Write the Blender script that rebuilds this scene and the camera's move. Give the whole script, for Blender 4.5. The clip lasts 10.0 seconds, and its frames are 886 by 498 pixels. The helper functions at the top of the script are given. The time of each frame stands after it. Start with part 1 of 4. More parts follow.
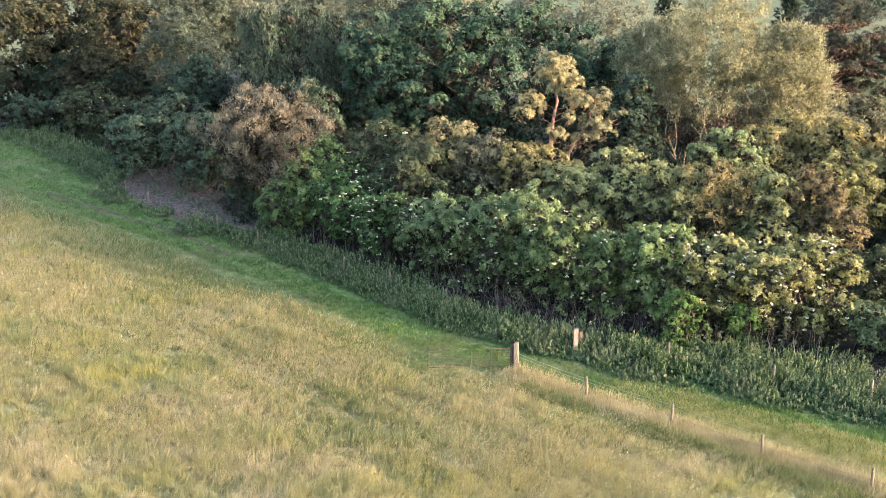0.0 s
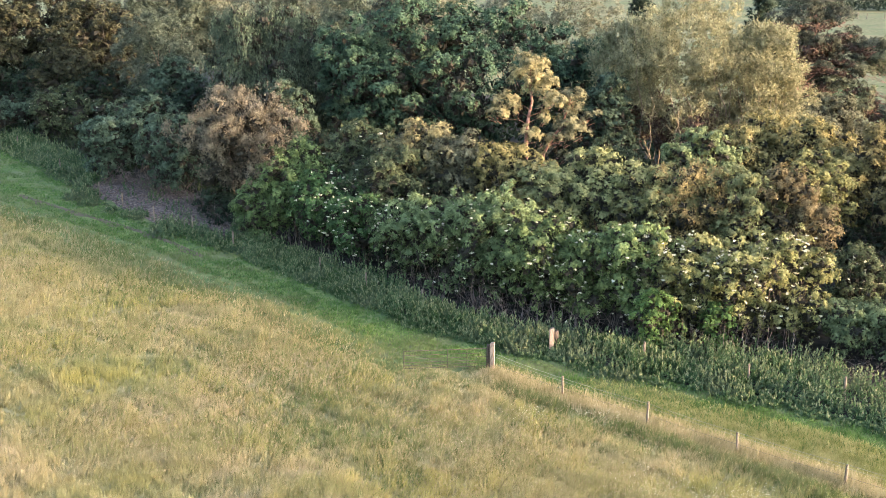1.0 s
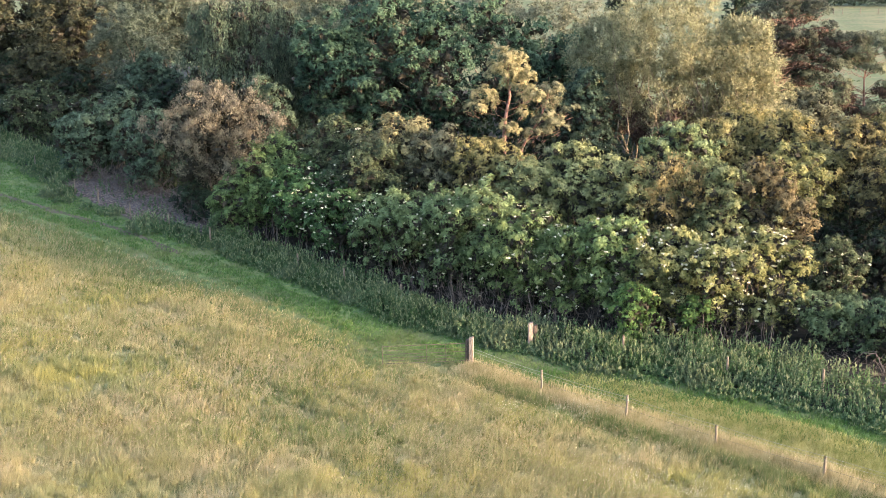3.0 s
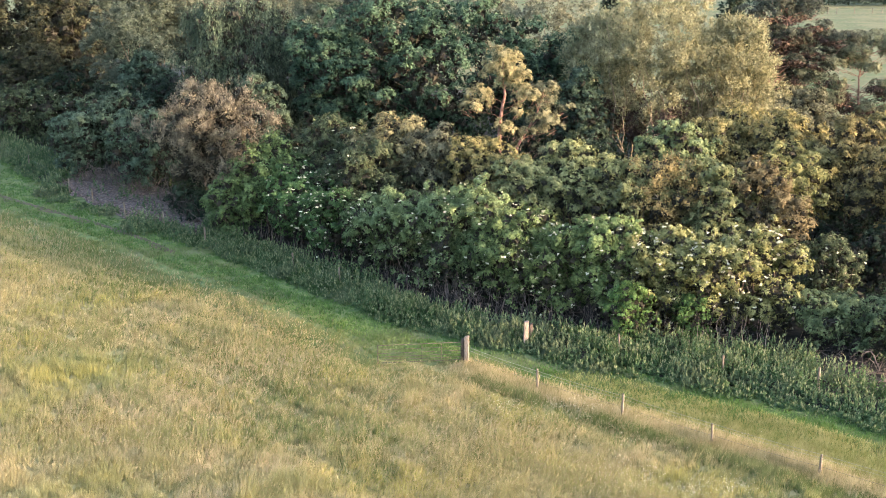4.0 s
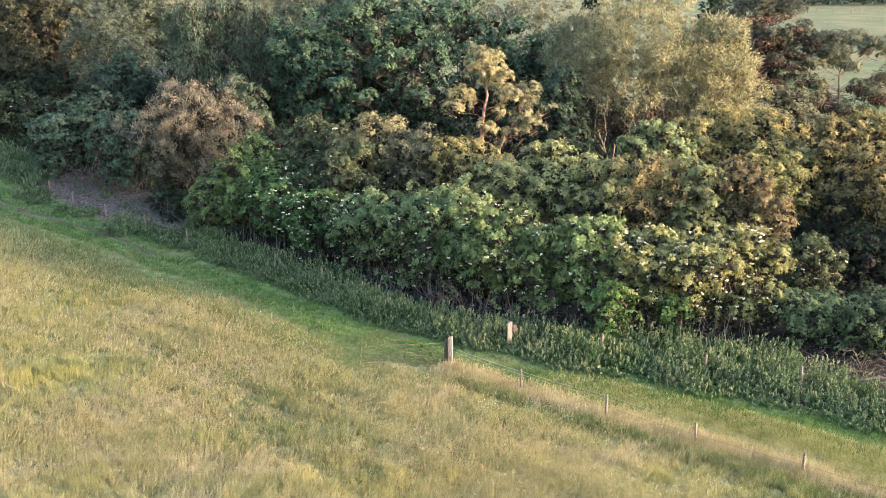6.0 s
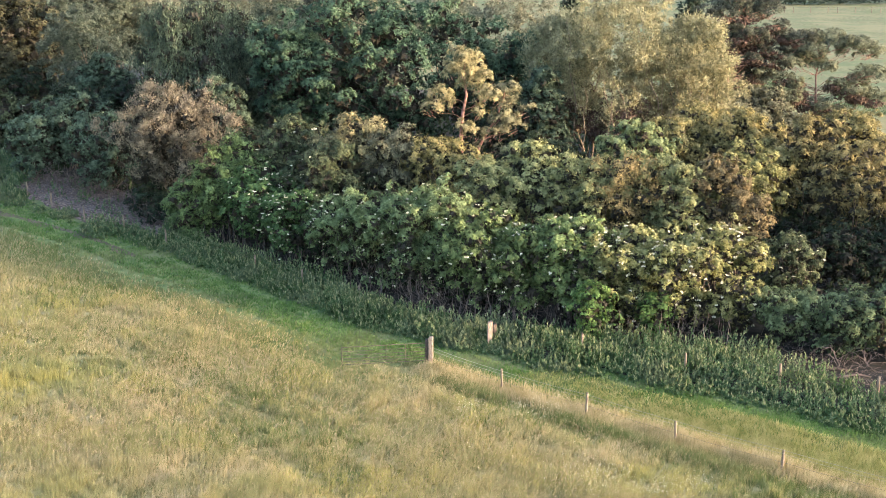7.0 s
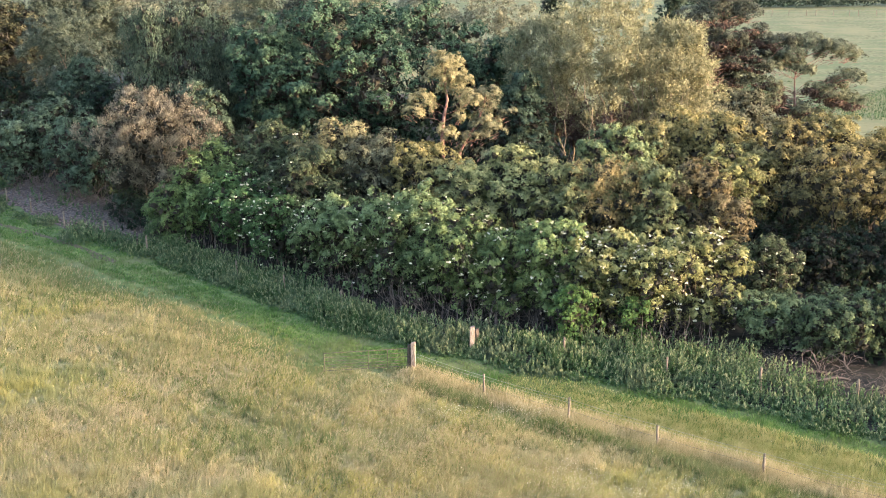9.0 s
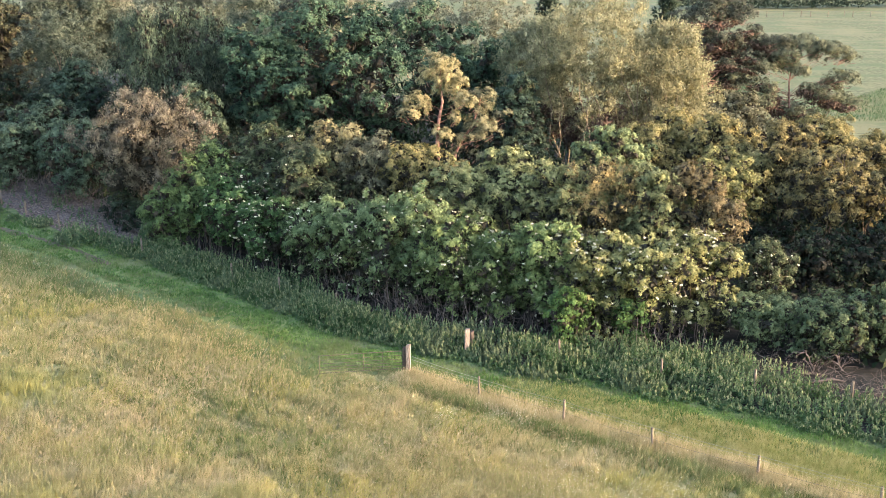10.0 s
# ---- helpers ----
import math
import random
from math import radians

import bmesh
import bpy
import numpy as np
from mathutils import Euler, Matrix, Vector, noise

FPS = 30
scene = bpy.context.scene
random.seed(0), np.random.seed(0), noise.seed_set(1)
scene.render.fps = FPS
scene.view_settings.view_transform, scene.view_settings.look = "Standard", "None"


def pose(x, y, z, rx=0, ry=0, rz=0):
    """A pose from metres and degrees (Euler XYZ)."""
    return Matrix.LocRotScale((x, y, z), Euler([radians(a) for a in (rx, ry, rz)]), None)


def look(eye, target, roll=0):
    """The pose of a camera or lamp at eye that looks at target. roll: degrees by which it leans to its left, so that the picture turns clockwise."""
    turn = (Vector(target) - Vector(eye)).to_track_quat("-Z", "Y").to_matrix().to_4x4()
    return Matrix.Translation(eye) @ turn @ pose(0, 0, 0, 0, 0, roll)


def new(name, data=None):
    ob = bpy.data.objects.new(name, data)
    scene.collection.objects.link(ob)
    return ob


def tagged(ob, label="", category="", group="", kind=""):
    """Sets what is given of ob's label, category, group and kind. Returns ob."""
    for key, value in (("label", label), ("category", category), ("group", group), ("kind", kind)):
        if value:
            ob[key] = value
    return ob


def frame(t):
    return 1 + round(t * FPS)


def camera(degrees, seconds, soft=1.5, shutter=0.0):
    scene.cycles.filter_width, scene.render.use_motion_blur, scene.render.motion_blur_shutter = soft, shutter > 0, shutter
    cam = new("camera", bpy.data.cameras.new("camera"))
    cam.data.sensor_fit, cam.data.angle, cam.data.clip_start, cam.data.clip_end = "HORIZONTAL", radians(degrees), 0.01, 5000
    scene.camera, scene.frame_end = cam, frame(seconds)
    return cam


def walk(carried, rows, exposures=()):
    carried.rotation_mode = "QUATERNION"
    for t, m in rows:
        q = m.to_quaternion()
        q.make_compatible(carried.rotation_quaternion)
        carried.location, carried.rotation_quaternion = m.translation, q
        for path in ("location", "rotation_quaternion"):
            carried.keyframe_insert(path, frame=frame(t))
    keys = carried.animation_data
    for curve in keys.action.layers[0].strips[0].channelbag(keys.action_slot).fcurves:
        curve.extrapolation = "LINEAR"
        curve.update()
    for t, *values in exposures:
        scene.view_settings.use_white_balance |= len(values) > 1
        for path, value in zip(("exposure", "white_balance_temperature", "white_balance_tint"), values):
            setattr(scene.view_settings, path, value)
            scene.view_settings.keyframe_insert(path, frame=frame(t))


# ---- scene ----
# ---- camera: a drone hovering 22 m over a meadow, turning slowly to its right ----
cam = camera(41.2, 10.0, soft=0.4)
ROWS = (  # seconds, x, y, z, degrees below the horizon, degrees turned to the left
    (0.0, -0.04, -0.31, 22.28, 15.972, 2.627),
    (0.5, -0.02, -0.31, 22.28, 15.929, 2.080),
    (1.0, -0.01, -0.31, 22.28, 15.943, 1.426),
    (1.5, 0.02, -0.28, 22.26, 16.000, 0.987),
    (2.0, 0.03, -0.25, 22.21, 16.045, 0.704),
    (2.5, 0.04, -0.18, 22.16, 16.096, 0.521),
    (4.0, 0.00, -0.05, 22.04, 16.108, 0.104),
    (4.5, 0.00, 0.00, 22.00, 16.102, 0.000),
    (5.0, -0.03, 0.02, 22.01, 16.116, -0.109),
    (5.5, -0.05, 0.02, 22.02, 16.086, -0.361),
    (7.0, -0.05, -0.03, 22.08, 16.111, -1.807),
    (7.5, -0.06, -0.05, 22.10, 16.096, -2.167),
    (8.0, -0.08, -0.05, 22.16, 16.074, -2.407),
    (8.5, -0.07, -0.03, 22.20, 16.044, -2.594),
    (9.0, -0.07, -0.04, 22.23, 15.987, -2.746),
    (9.5, -0.06, -0.06, 22.28, 15.954, -2.879),
    (10.0, -0.04, -0.05, 22.32, 15.950, -2.970),
)
walk(cam, [(t, pose(x, y, z, 90 - dip, 0, turn)) for t, x, y, z, dip, turn in ROWS])

# ---- light: a low evening sun from the right, behind the camera, and a clear sky ----
SUN_ELEVATION, SUN_AZIMUTH = radians(9.5), radians(107)   # azimuth clockwise from +y
to_sun = Vector((math.sin(SUN_AZIMUTH) * math.cos(SUN_ELEVATION), math.cos(SUN_AZIMUTH) * math.cos(SUN_ELEVATION), math.sin(SUN_ELEVATION)))
world = bpy.data.worlds.new("evening_sky")
scene.world = world
world.use_nodes = True
sky = world.node_tree.nodes.new("ShaderNodeTexSky")
sky.sky_type, sky.sun_disc, sky.sun_elevation, sky.sun_rotation = "NISHITA", False, radians(22), SUN_AZIMUTH
sky.dust_density, sky.air_density = 2.2, 1.0
world.node_tree.links.new(sky.outputs[0], world.node_tree.nodes["Background"].inputs[0])
world.node_tree.nodes["Background"].inputs[1].default_value = 0.118
sun = new("sun", bpy.data.lights.new("sun", "SUN"))
sun.data.energy, sun.data.angle, sun.data.color = 2.8, radians(5.0), (1.0, 0.69, 0.44)
sun.matrix_world = look(to_sun * 200, (0, 0, 0))
scene.view_settings.exposure = 2.88


# ---- materials ----
def material(name, colours, scale=1.0, rough=0.8, bump=0.0, leaf=0.0, island=0.0, metal=0.0, patch=0.0, patch_colours=None, stretch=(1, 1, 1), detail=6, vary=0.0):
    """Two or three colours mixed by a fine noise, by the piece (island) and, in wide patches, towards patch_colours."""
    mat = bpy.data.materials.new(name)
    mat.use_nodes = True
    nodes, links = mat.node_tree.nodes, mat.node_tree.links
    bsdf, out = nodes["Principled BSDF"], nodes["Material Output"]
    geo = nodes.new("ShaderNodeNewGeometry")
    mapping = nodes.new("ShaderNodeMapping")
    mapping.inputs["Scale"].default_value = stretch
    links.new(geo.outputs["Position"], mapping.inputs[0])
    noise_a = nodes.new("ShaderNodeTexNoise")
    noise_a.inputs["Scale"].default_value, noise_a.inputs["Detail"].default_value = scale, detail
    links.new(mapping.outputs[0], noise_a.inputs["Vector"])
    spread = nodes.new("ShaderNodeMapRange")
    spread.inputs[1].default_value, spread.inputs[2].default_value = 0.34, 0.66
    links.new(noise_a.outputs[0], spread.inputs[0])
    value = spread.outputs[0]
    if island:
        mix = nodes.new("ShaderNodeMix")
        mix.inputs[0].default_value = island
        links.new(value, mix.inputs[2])
        links.new(geo.outputs["Random Per Island"], mix.inputs[3])
        value = mix.outputs[0]
    ramp = nodes.new("ShaderNodeValToRGB")
    stops = ramp.color_ramp.elements
    stops[0].position, stops[1].position = 0.08, 0.92
    stops[0].color, stops[1].color = (*colours[0], 1), (*colours[-1], 1)
    if len(colours) > 2:
        stops.new(0.5).color = (*colours[1], 1)
    links.new(value, ramp.inputs[0])
    colour = ramp.outputs[0]
    if patch_colours:
        for n, c in enumerate(patch_colours):
            wide = nodes.new("ShaderNodeTexNoise")
            wide.inputs["Scale"].default_value, wide.inputs["Detail"].default_value = patch * (1 + 0.7 * n), 4
            off = nodes.new("ShaderNodeMapping")
            off.inputs["Location"].default_value = (13.7 * n, 7.1 * n, 3.3)
            off.inputs["Scale"].default_value = (0.7, 1.0, 0.0)
            links.new(geo.outputs["Position"], off.inputs[0])
            links.new(off.outputs[0], wide.inputs["Vector"])
            span = nodes.new("ShaderNodeMapRange")
            span.inputs[1].default_value, span.inputs[2].default_value = 0.47, 0.63
            span.inputs[4].default_value = 0.85
            links.new(wide.outputs[0], span.inputs[0])
            blend = nodes.new("ShaderNodeMix")
            blend.data_type = "RGBA"
            links.new(span.outputs[0], blend.inputs[0])
            links.new(colour, blend.inputs[6])
            blend.inputs[7].default_value = (*c, 1)
            colour = blend.outputs[2]
    if vary:   # one plant a little lighter or darker than the next
        info, tone, mul = nodes.new("ShaderNodeObjectInfo"), nodes.new("ShaderNodeMapRange"), nodes.new("ShaderNodeVectorMath")
        tone.inputs[3].default_value, tone.inputs[4].default_value = 1 - vary, 1 + vary
        mul.operation = "SCALE"
        links.new(info.outputs["Random"], tone.inputs[0])
        links.new(colour, mul.inputs[0])
        links.new(tone.outputs[0], mul.inputs["Scale"])
        colour = mul.outputs[0]
    links.new(colour, bsdf.inputs["Base Color"])
    bsdf.inputs["Roughness"].default_value, bsdf.inputs["Metallic"].default_value = rough, metal
    bsdf.inputs["Specular IOR Level"].default_value = 0.07 if leaf else 0.3
    if bump:
        relief = nodes.new("ShaderNodeBump")
        relief.inputs["Strength"].default_value, relief.inputs["Distance"].default_value = bump, 0.05
        links.new(noise_a.outputs[0], relief.inputs["Height"])
        links.new(relief.outputs[0], bsdf.inputs["Normal"])
    if leaf:
        thin = nodes.new("ShaderNodeBsdfTranslucent")
        links.new(colour, thin.inputs[0])
        both = nodes.new("ShaderNodeMixShader")
        both.inputs[0].default_value = leaf
        links.new(bsdf.outputs[0], both.inputs[1])
        links.new(thin.outputs[0], both.inputs[2])
        links.new(both.outputs[0], out.inputs[0])
    return mat


def foliage_material(name, dark, light, thin):
    dark, light = tuple(0.62 * a for a in dark), tuple(1.25 * b for b in light)
    mid = tuple((a + b) / 2 for a, b in zip(dark, light))
    return material(name, (dark, mid, light), scale=2.3, rough=0.6, leaf=thin, island=0.10, detail=2.0, vary=0.14)


GROUND = material("turf_and_thatch", ((0.173, 0.166, 0.0716), (0.245, 0.223, 0.0994), (0.302, 0.263, 0.132)), 0.8, 0.95, 0.6,
                  patch=0.05, patch_colours=((0.216, 0.234, 0.109), (0.274, 0.245, 0.122)))
VERGE = material("verge_turf", ((0.0504, 0.0864, 0.0245), (0.0828, 0.126, 0.0374), (0.126, 0.155, 0.0576)), 1.5, 0.95, 0.6,
                 patch=0.3, patch_colours=((0.119, 0.13, 0.0576),))
FAR_TURF = material("far_field_turf", ((0.0444, 0.0556, 0.0203), (0.0825, 0.0918, 0.0381), (0.124, 0.127, 0.0571)), 1.6, 0.95, 0.4,
                    patch=0.14, patch_colours=((0.121, 0.117, 0.054), (0.054, 0.0821, 0.0292)))
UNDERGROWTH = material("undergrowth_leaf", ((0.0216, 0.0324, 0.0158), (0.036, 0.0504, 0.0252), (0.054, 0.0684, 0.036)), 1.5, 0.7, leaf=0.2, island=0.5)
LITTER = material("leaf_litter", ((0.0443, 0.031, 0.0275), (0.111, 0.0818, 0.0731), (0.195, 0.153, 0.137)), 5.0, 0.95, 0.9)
# soil kept near black: the shade under hedge and trees is in its colour
FLOOR = material("shaded_soil", ((0.0108, 0.0101, 0.00792), (0.023, 0.0209, 0.0166), (0.0396, 0.0346, 0.0259)), 2.0, 0.95, 0.8)
MEADOW = material("ripe_grass", ((0.153, 0.148, 0.0594), (0.317, 0.287, 0.141), (0.45, 0.4, 0.233)), 2.6, 0.85, leaf=0.5, island=0.4,
                  patch=0.16, patch_colours=((0.458, 0.389, 0.26), (0.328, 0.307, 0.107), (0.252, 0.26, 0.116)))
GREEN = material("green_grass", ((0.0756, 0.108, 0.0324), (0.151, 0.184, 0.072), (0.245, 0.259, 0.126)), 2.6, 0.85, leaf=0.5, island=0.5,
                 patch=0.2, patch_colours=((0.202, 0.212, 0.104),))
TURF = material("mown_grass", ((0.045, 0.0936, 0.0245), (0.096, 0.173, 0.049), (0.176, 0.241, 0.0936)), 2.2, 0.85, leaf=0.5, island=0.55,
                patch=0.3, patch_colours=((0.142, 0.18, 0.0742), (0.0705, 0.137, 0.0374)))
STRAW = material("straw_grass", ((0.251, 0.223, 0.114), (0.381, 0.329, 0.19), (0.502, 0.436, 0.274)), 1.5, 0.85, leaf=0.45, island=0.6)
NETTLE = material("nettle_leaf", ((0.0288, 0.0636, 0.0241), (0.0748, 0.124, 0.0536), (0.162, 0.218, 0.117)), 2.4, 0.7, leaf=0.35, island=0.5,
                  patch=0.45, patch_colours=((0.0461, 0.087, 0.0308), (0.104, 0.134, 0.077)))
PALE_TIP = material("nettle_pale_tip", ((0.105, 0.133, 0.0645), (0.161, 0.186, 0.0968), (0.242, 0.254, 0.153)), 1.4, 0.7, leaf=0.3, island=0.5)
# near-black brown that puts the shade between leaf clumps into colour
GAP_DARK = material("crown_gap_dark", ((0.013, 0.012, 0.008), (0.024, 0.022, 0.015), (0.04, 0.035, 0.024)), 3, 0.9, island=0.5)
SEED = material("grass_seed_heads", ((0.245, 0.212, 0.107), (0.331, 0.284, 0.154), (0.446, 0.378, 0.228)), 0.8, 0.85, leaf=0.5, island=0.5,
                patch=0.13, patch_colours=((0.389, 0.317, 0.201),))
YELLOWING = material("yellowing_grass", ((0.167, 0.197, 0.0669), (0.259, 0.267, 0.108), (0.36, 0.337, 0.167)), 1.5, 0.85, leaf=0.5, island=0.5)
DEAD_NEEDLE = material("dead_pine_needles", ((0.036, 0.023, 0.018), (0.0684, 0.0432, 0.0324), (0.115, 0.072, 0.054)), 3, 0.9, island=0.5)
DRY_LEAF = material("dry_fallen_leaf", ((0.0864, 0.0598, 0.0475), (0.194, 0.144, 0.115), (0.331, 0.263, 0.216)), 3, 0.9, leaf=0.2, island=0.7)
WORN = material("worn_track_soil", ((0.0536, 0.0491, 0.0268), (0.0756, 0.0645, 0.0402), (0.098, 0.0806, 0.0536)), 2.5, 0.95, 0.7)
PETAL = material("white_blossom", ((0.481, 0.447, 0.315), (0.629, 0.596, 0.463)), 5, 0.7, leaf=0.2, island=0.4)
BARK = material("grey_brown_bark", ((0.0432, 0.0324, 0.0252), (0.101, 0.0792, 0.0612), (0.173, 0.137, 0.108)), 5, 0.9, 0.6)
PALE_BARK = material("pale_willow_bark", ((0.115, 0.0864, 0.0576), (0.194, 0.151, 0.108), (0.259, 0.209, 0.151)), 5, 0.9, 0.6)
PINE_BARK = material("orange_pine_bark", ((0.13, 0.067, 0.05), (0.24, 0.13, 0.10), (0.35, 0.205, 0.165)), 5, 0.9, 0.6)
TWIG = material("dead_twigs", ((0.0504, 0.0374, 0.0324), (0.101, 0.0792, 0.0684), (0.173, 0.14, 0.122)), 3, 0.9, island=0.5)
DEAD_WOOD = material("bleached_dead_wood", ((0.0674, 0.0518, 0.0467), (0.114, 0.0907, 0.0806), (0.171, 0.14, 0.125)), 3, 0.9, 0.3, island=0.5)
OAK_WOOD = material("weathered_timber", ((0.145, 0.111, 0.086), (0.24, 0.191, 0.151), (0.335, 0.271, 0.222)), 7, 0.85, 0.5, stretch=(6, 6, 0.6))
RED_WOOD = material("brown_timber", ((0.0504, 0.0382, 0.031), (0.0828, 0.0612, 0.0504), (0.119, 0.0878, 0.072)), 7, 0.85, 0.5, stretch=(6, 6, 0.6))
STAKE_WOOD = material("grey_stake_timber", ((0.101, 0.0792, 0.0576), (0.162, 0.13, 0.0972), (0.223, 0.184, 0.144)), 7, 0.85, 0.5, stretch=(6, 6, 0.6))
GATE_STEEL = material("dull_painted_steel", ((0.048, 0.0484, 0.0318), (0.072, 0.0708, 0.0459), (0.103, 0.0895, 0.0599)), 9, 0.6, 0.1, metal=0.2)
WIRE = material("galvanised_wire", ((0.101, 0.104, 0.09), (0.158, 0.162, 0.144)), 9, 0.5, metal=0.4)
ROPE = material("pale_green_rope", ((0.194, 0.209, 0.137), (0.288, 0.302, 0.216)), 9, 0.7)


# ---- mesh helpers ----
def mesh_of(name, verts, faces, mat, smooth=False):
    """A mesh from an array of points and an array of triangles or quads."""
    verts, faces = np.asarray(verts, np.float32), np.asarray(faces, np.int32)
    me = bpy.data.meshes.new(name)
    me.vertices.add(len(verts))
    me.vertices.foreach_set("co", verts.ravel())
    me.loops.add(faces.size)
    me.loops.foreach_set("vertex_index", faces.ravel())
    me.polygons.add(len(faces))
    me.polygons.foreach_set("loop_start", np.arange(0, faces.size, faces.shape[1], dtype=np.int32))
    if smooth:
        me.polygons.foreach_set("use_smooth", np.ones(len(faces), bool))
    me.update(calc_edges=True)
    me.materials.append(mat)
    return me


def part(name, me, parent, label=""):
    ob = new(name, me)
    ob.parent = parent
    return tagged(ob, label)


def tube(points, radii, sides=7):
    """A tapered tube along a bent line: its points and its quads, open at both ends."""
    points, radii = np.asarray(points, float), np.asarray(radii, float)
    way = np.gradient(points, axis=0)
    way /= np.linalg.norm(way, axis=1)[:, None]
    ref = np.where(np.abs(way[:, 2:]) > 0.8, [[1.0, 0, 0]], [[0, 0, 1.0]])
    a = np.cross(way, ref)
    a /= np.linalg.norm(a, axis=1)[:, None]
    b = np.cross(way, a)
    ang = np.linspace(0, 2 * np.pi, sides, endpoint=False)
    ring = a[:, None] * np.cos(ang)[None, :, None] + b[:, None] * np.sin(ang)[None, :, None]
    verts = (points[:, None] + ring * radii[:, None, None]).reshape(-1, 3)
    faces = [(i * sides + j, i * sides + (j + 1) % sides, (i + 1) * sides + (j + 1) % sides, (i + 1) * sides + j)
             for i in range(len(points) - 1) for j in range(sides)]
    return verts, np.array(faces)


def unit(v):
    return v / np.maximum(np.linalg.norm(v, axis=-1, keepdims=True), 1e-9)


def kites(place, along, normal, length, width, fold=0.15):
    """Leaves: one folded kite at each place, its long way along, facing normal."""
    t = unit(along)
    n = unit(normal - t * (normal * t).sum(1, keepdims=True))
    b = np.cross(n, t)
    l, w = length[:, None], width[:, None]
    verts = np.stack([place - t * l / 2, place + b * w / 2 + n * w * fold - t * l * 0.08, place + t * l / 2, place - b * w / 2 + n * w * fold - t * l * 0.08], 1)
    return verts.reshape(-1, 3), np.arange(4 * len(place)).reshape(-1, 4)


def leaflets(place, along, normal, length, width):
    """Small leaves: one pointed triangle at each place, its tip along, facing normal."""
    t = unit(along)
    n = unit(normal - t * (normal * t).sum(1, keepdims=True))
    b = np.cross(n, t)
    l, w = length[:, None], width[:, None]
    skew = (np.sin(np.arange(len(place)) * 12.9898) * 0.28)[:, None]
    verts = np.stack([place - t * l * (0.4 + skew) - b * w / 2, place - t * l * (0.4 - skew) + b * w / 2, place + t * l * 0.6], 1)
    return verts.reshape(-1, 3), np.arange(3 * len(place)).reshape(-1, 3)


def blades(rng, x, y, height, width, lean, wind, tilt=0.0):
    """Grass: one narrow triangle for each place, leaning by chance, with the wind and by its tilt."""
    n = len(x)
    turn = rng.uniform(0, 2 * np.pi, n)
    side = np.stack([np.cos(turn), np.sin(turn), np.zeros(n)], 1) * (width / 2)[:, None]
    foot = np.stack([x, y, ground_z(x, y)], 1)
    tip = foot + np.stack([rng.normal(0, lean, n) * height + wind * height, rng.normal(0, lean, n) * height, height], 1)
    tip[:, :2] += tilt * height[:, None]
    return np.stack([foot - side, foot + side, tip], 1).reshape(-1, 3), np.arange(3 * n).reshape(-1, 3)


# ---- the lines of the plan ----
def line(xs, ys):
    return lambda x: np.interp(x, xs, ys)


PATH_EDGE = line((-60, -39.8, -33.7, -27.8, -22.5, -17.4, -13.3, -9.1, -5.6, -3.6, 1.0, 15.2, 30.0),
                 (112, 92.6, 87.0, 82.0, 77.6, 71.7, 68.7, 63.5, 59.7, 56.2, 55.2, 43.5, 31.6))
WEED_EDGE = line((-60, -48.4, -39.6, -30.8, -24.2, -19.3, -14.5, -10.1, -6.1, -2.6, 0.5, 3.4, 6.1, 8.7, 11.2, 13.7, 15.8, 19.3, 30),
                 (128, 114.1, 103.5, 91.6, 83.4, 78.8, 74.1, 69.3, 64.7, 60.9, 59.0, 57.0, 54.9, 53.8, 52.3, 51.3, 49.4, 47.3, 39))
HEDGE_EDGE = line((-60, -43.4, -32.1, -24.5, -18.0, -13.1, -8.7, -5.2, -2.1, 1.2, 5.2, 8.1, 11.0, 15.4, 18.5, 19.9, 21.5, 30),
                  (134, 114.1, 98.8, 93.6, 83.6, 79.0, 74.8, 72.3, 66.5, 63.5, 61.5, 60.2, 58.9, 58.0, 57.2, 56.2, 53.4, 45))


# ---- ground: one sheet to the horizon, the verge and the woodland floor on it ----
def sheet(name, xs, ys, lift, mat):
    gx, gy = np.meshgrid(xs, ys)
    return grid(name, gx, gy, lift, mat)


def ground_z(x, y):
    """The gentle unevenness of the turf."""
    near = np.exp(-(((x - 5) / 90) ** 2 + ((y - 75) / 70) ** 2))
    return (np.sin(x * 0.31 + 1.1) * np.sin(y * 0.27)) * 0.03 * near


def grid(name, gx, gy, lift, mat):
    gz = ground_z(gx, gy) + lift
    rows, cols = gx.shape
    i = np.arange(rows * cols).reshape(rows, cols)
    faces = np.stack([i[:-1, :-1], i[:-1, 1:], i[1:, 1:], i[1:, :-1]], -1).reshape(-1, 4)
    ob = new(name, mesh_of(name, np.stack([gx, gy, gz], -1).reshape(-1, 3), faces, mat, True))
    return ob


def strip(name, x0, x1, low, high, lift, mat, across=14):
    xs = np.linspace(x0, x1, int((x1 - x0) / 0.8))
    u = np.linspace(0, 1, across)[:, None]
    wob = 0.35 * np.sin(xs * 1.7) + 0.25 * np.sin(xs * 3.9 + 1)
    return grid(name, np.repeat(xs[None], across, 0), (low(xs) + wob) * (1 - u) + (high(xs) + 0 * wob) * u, lift, mat)


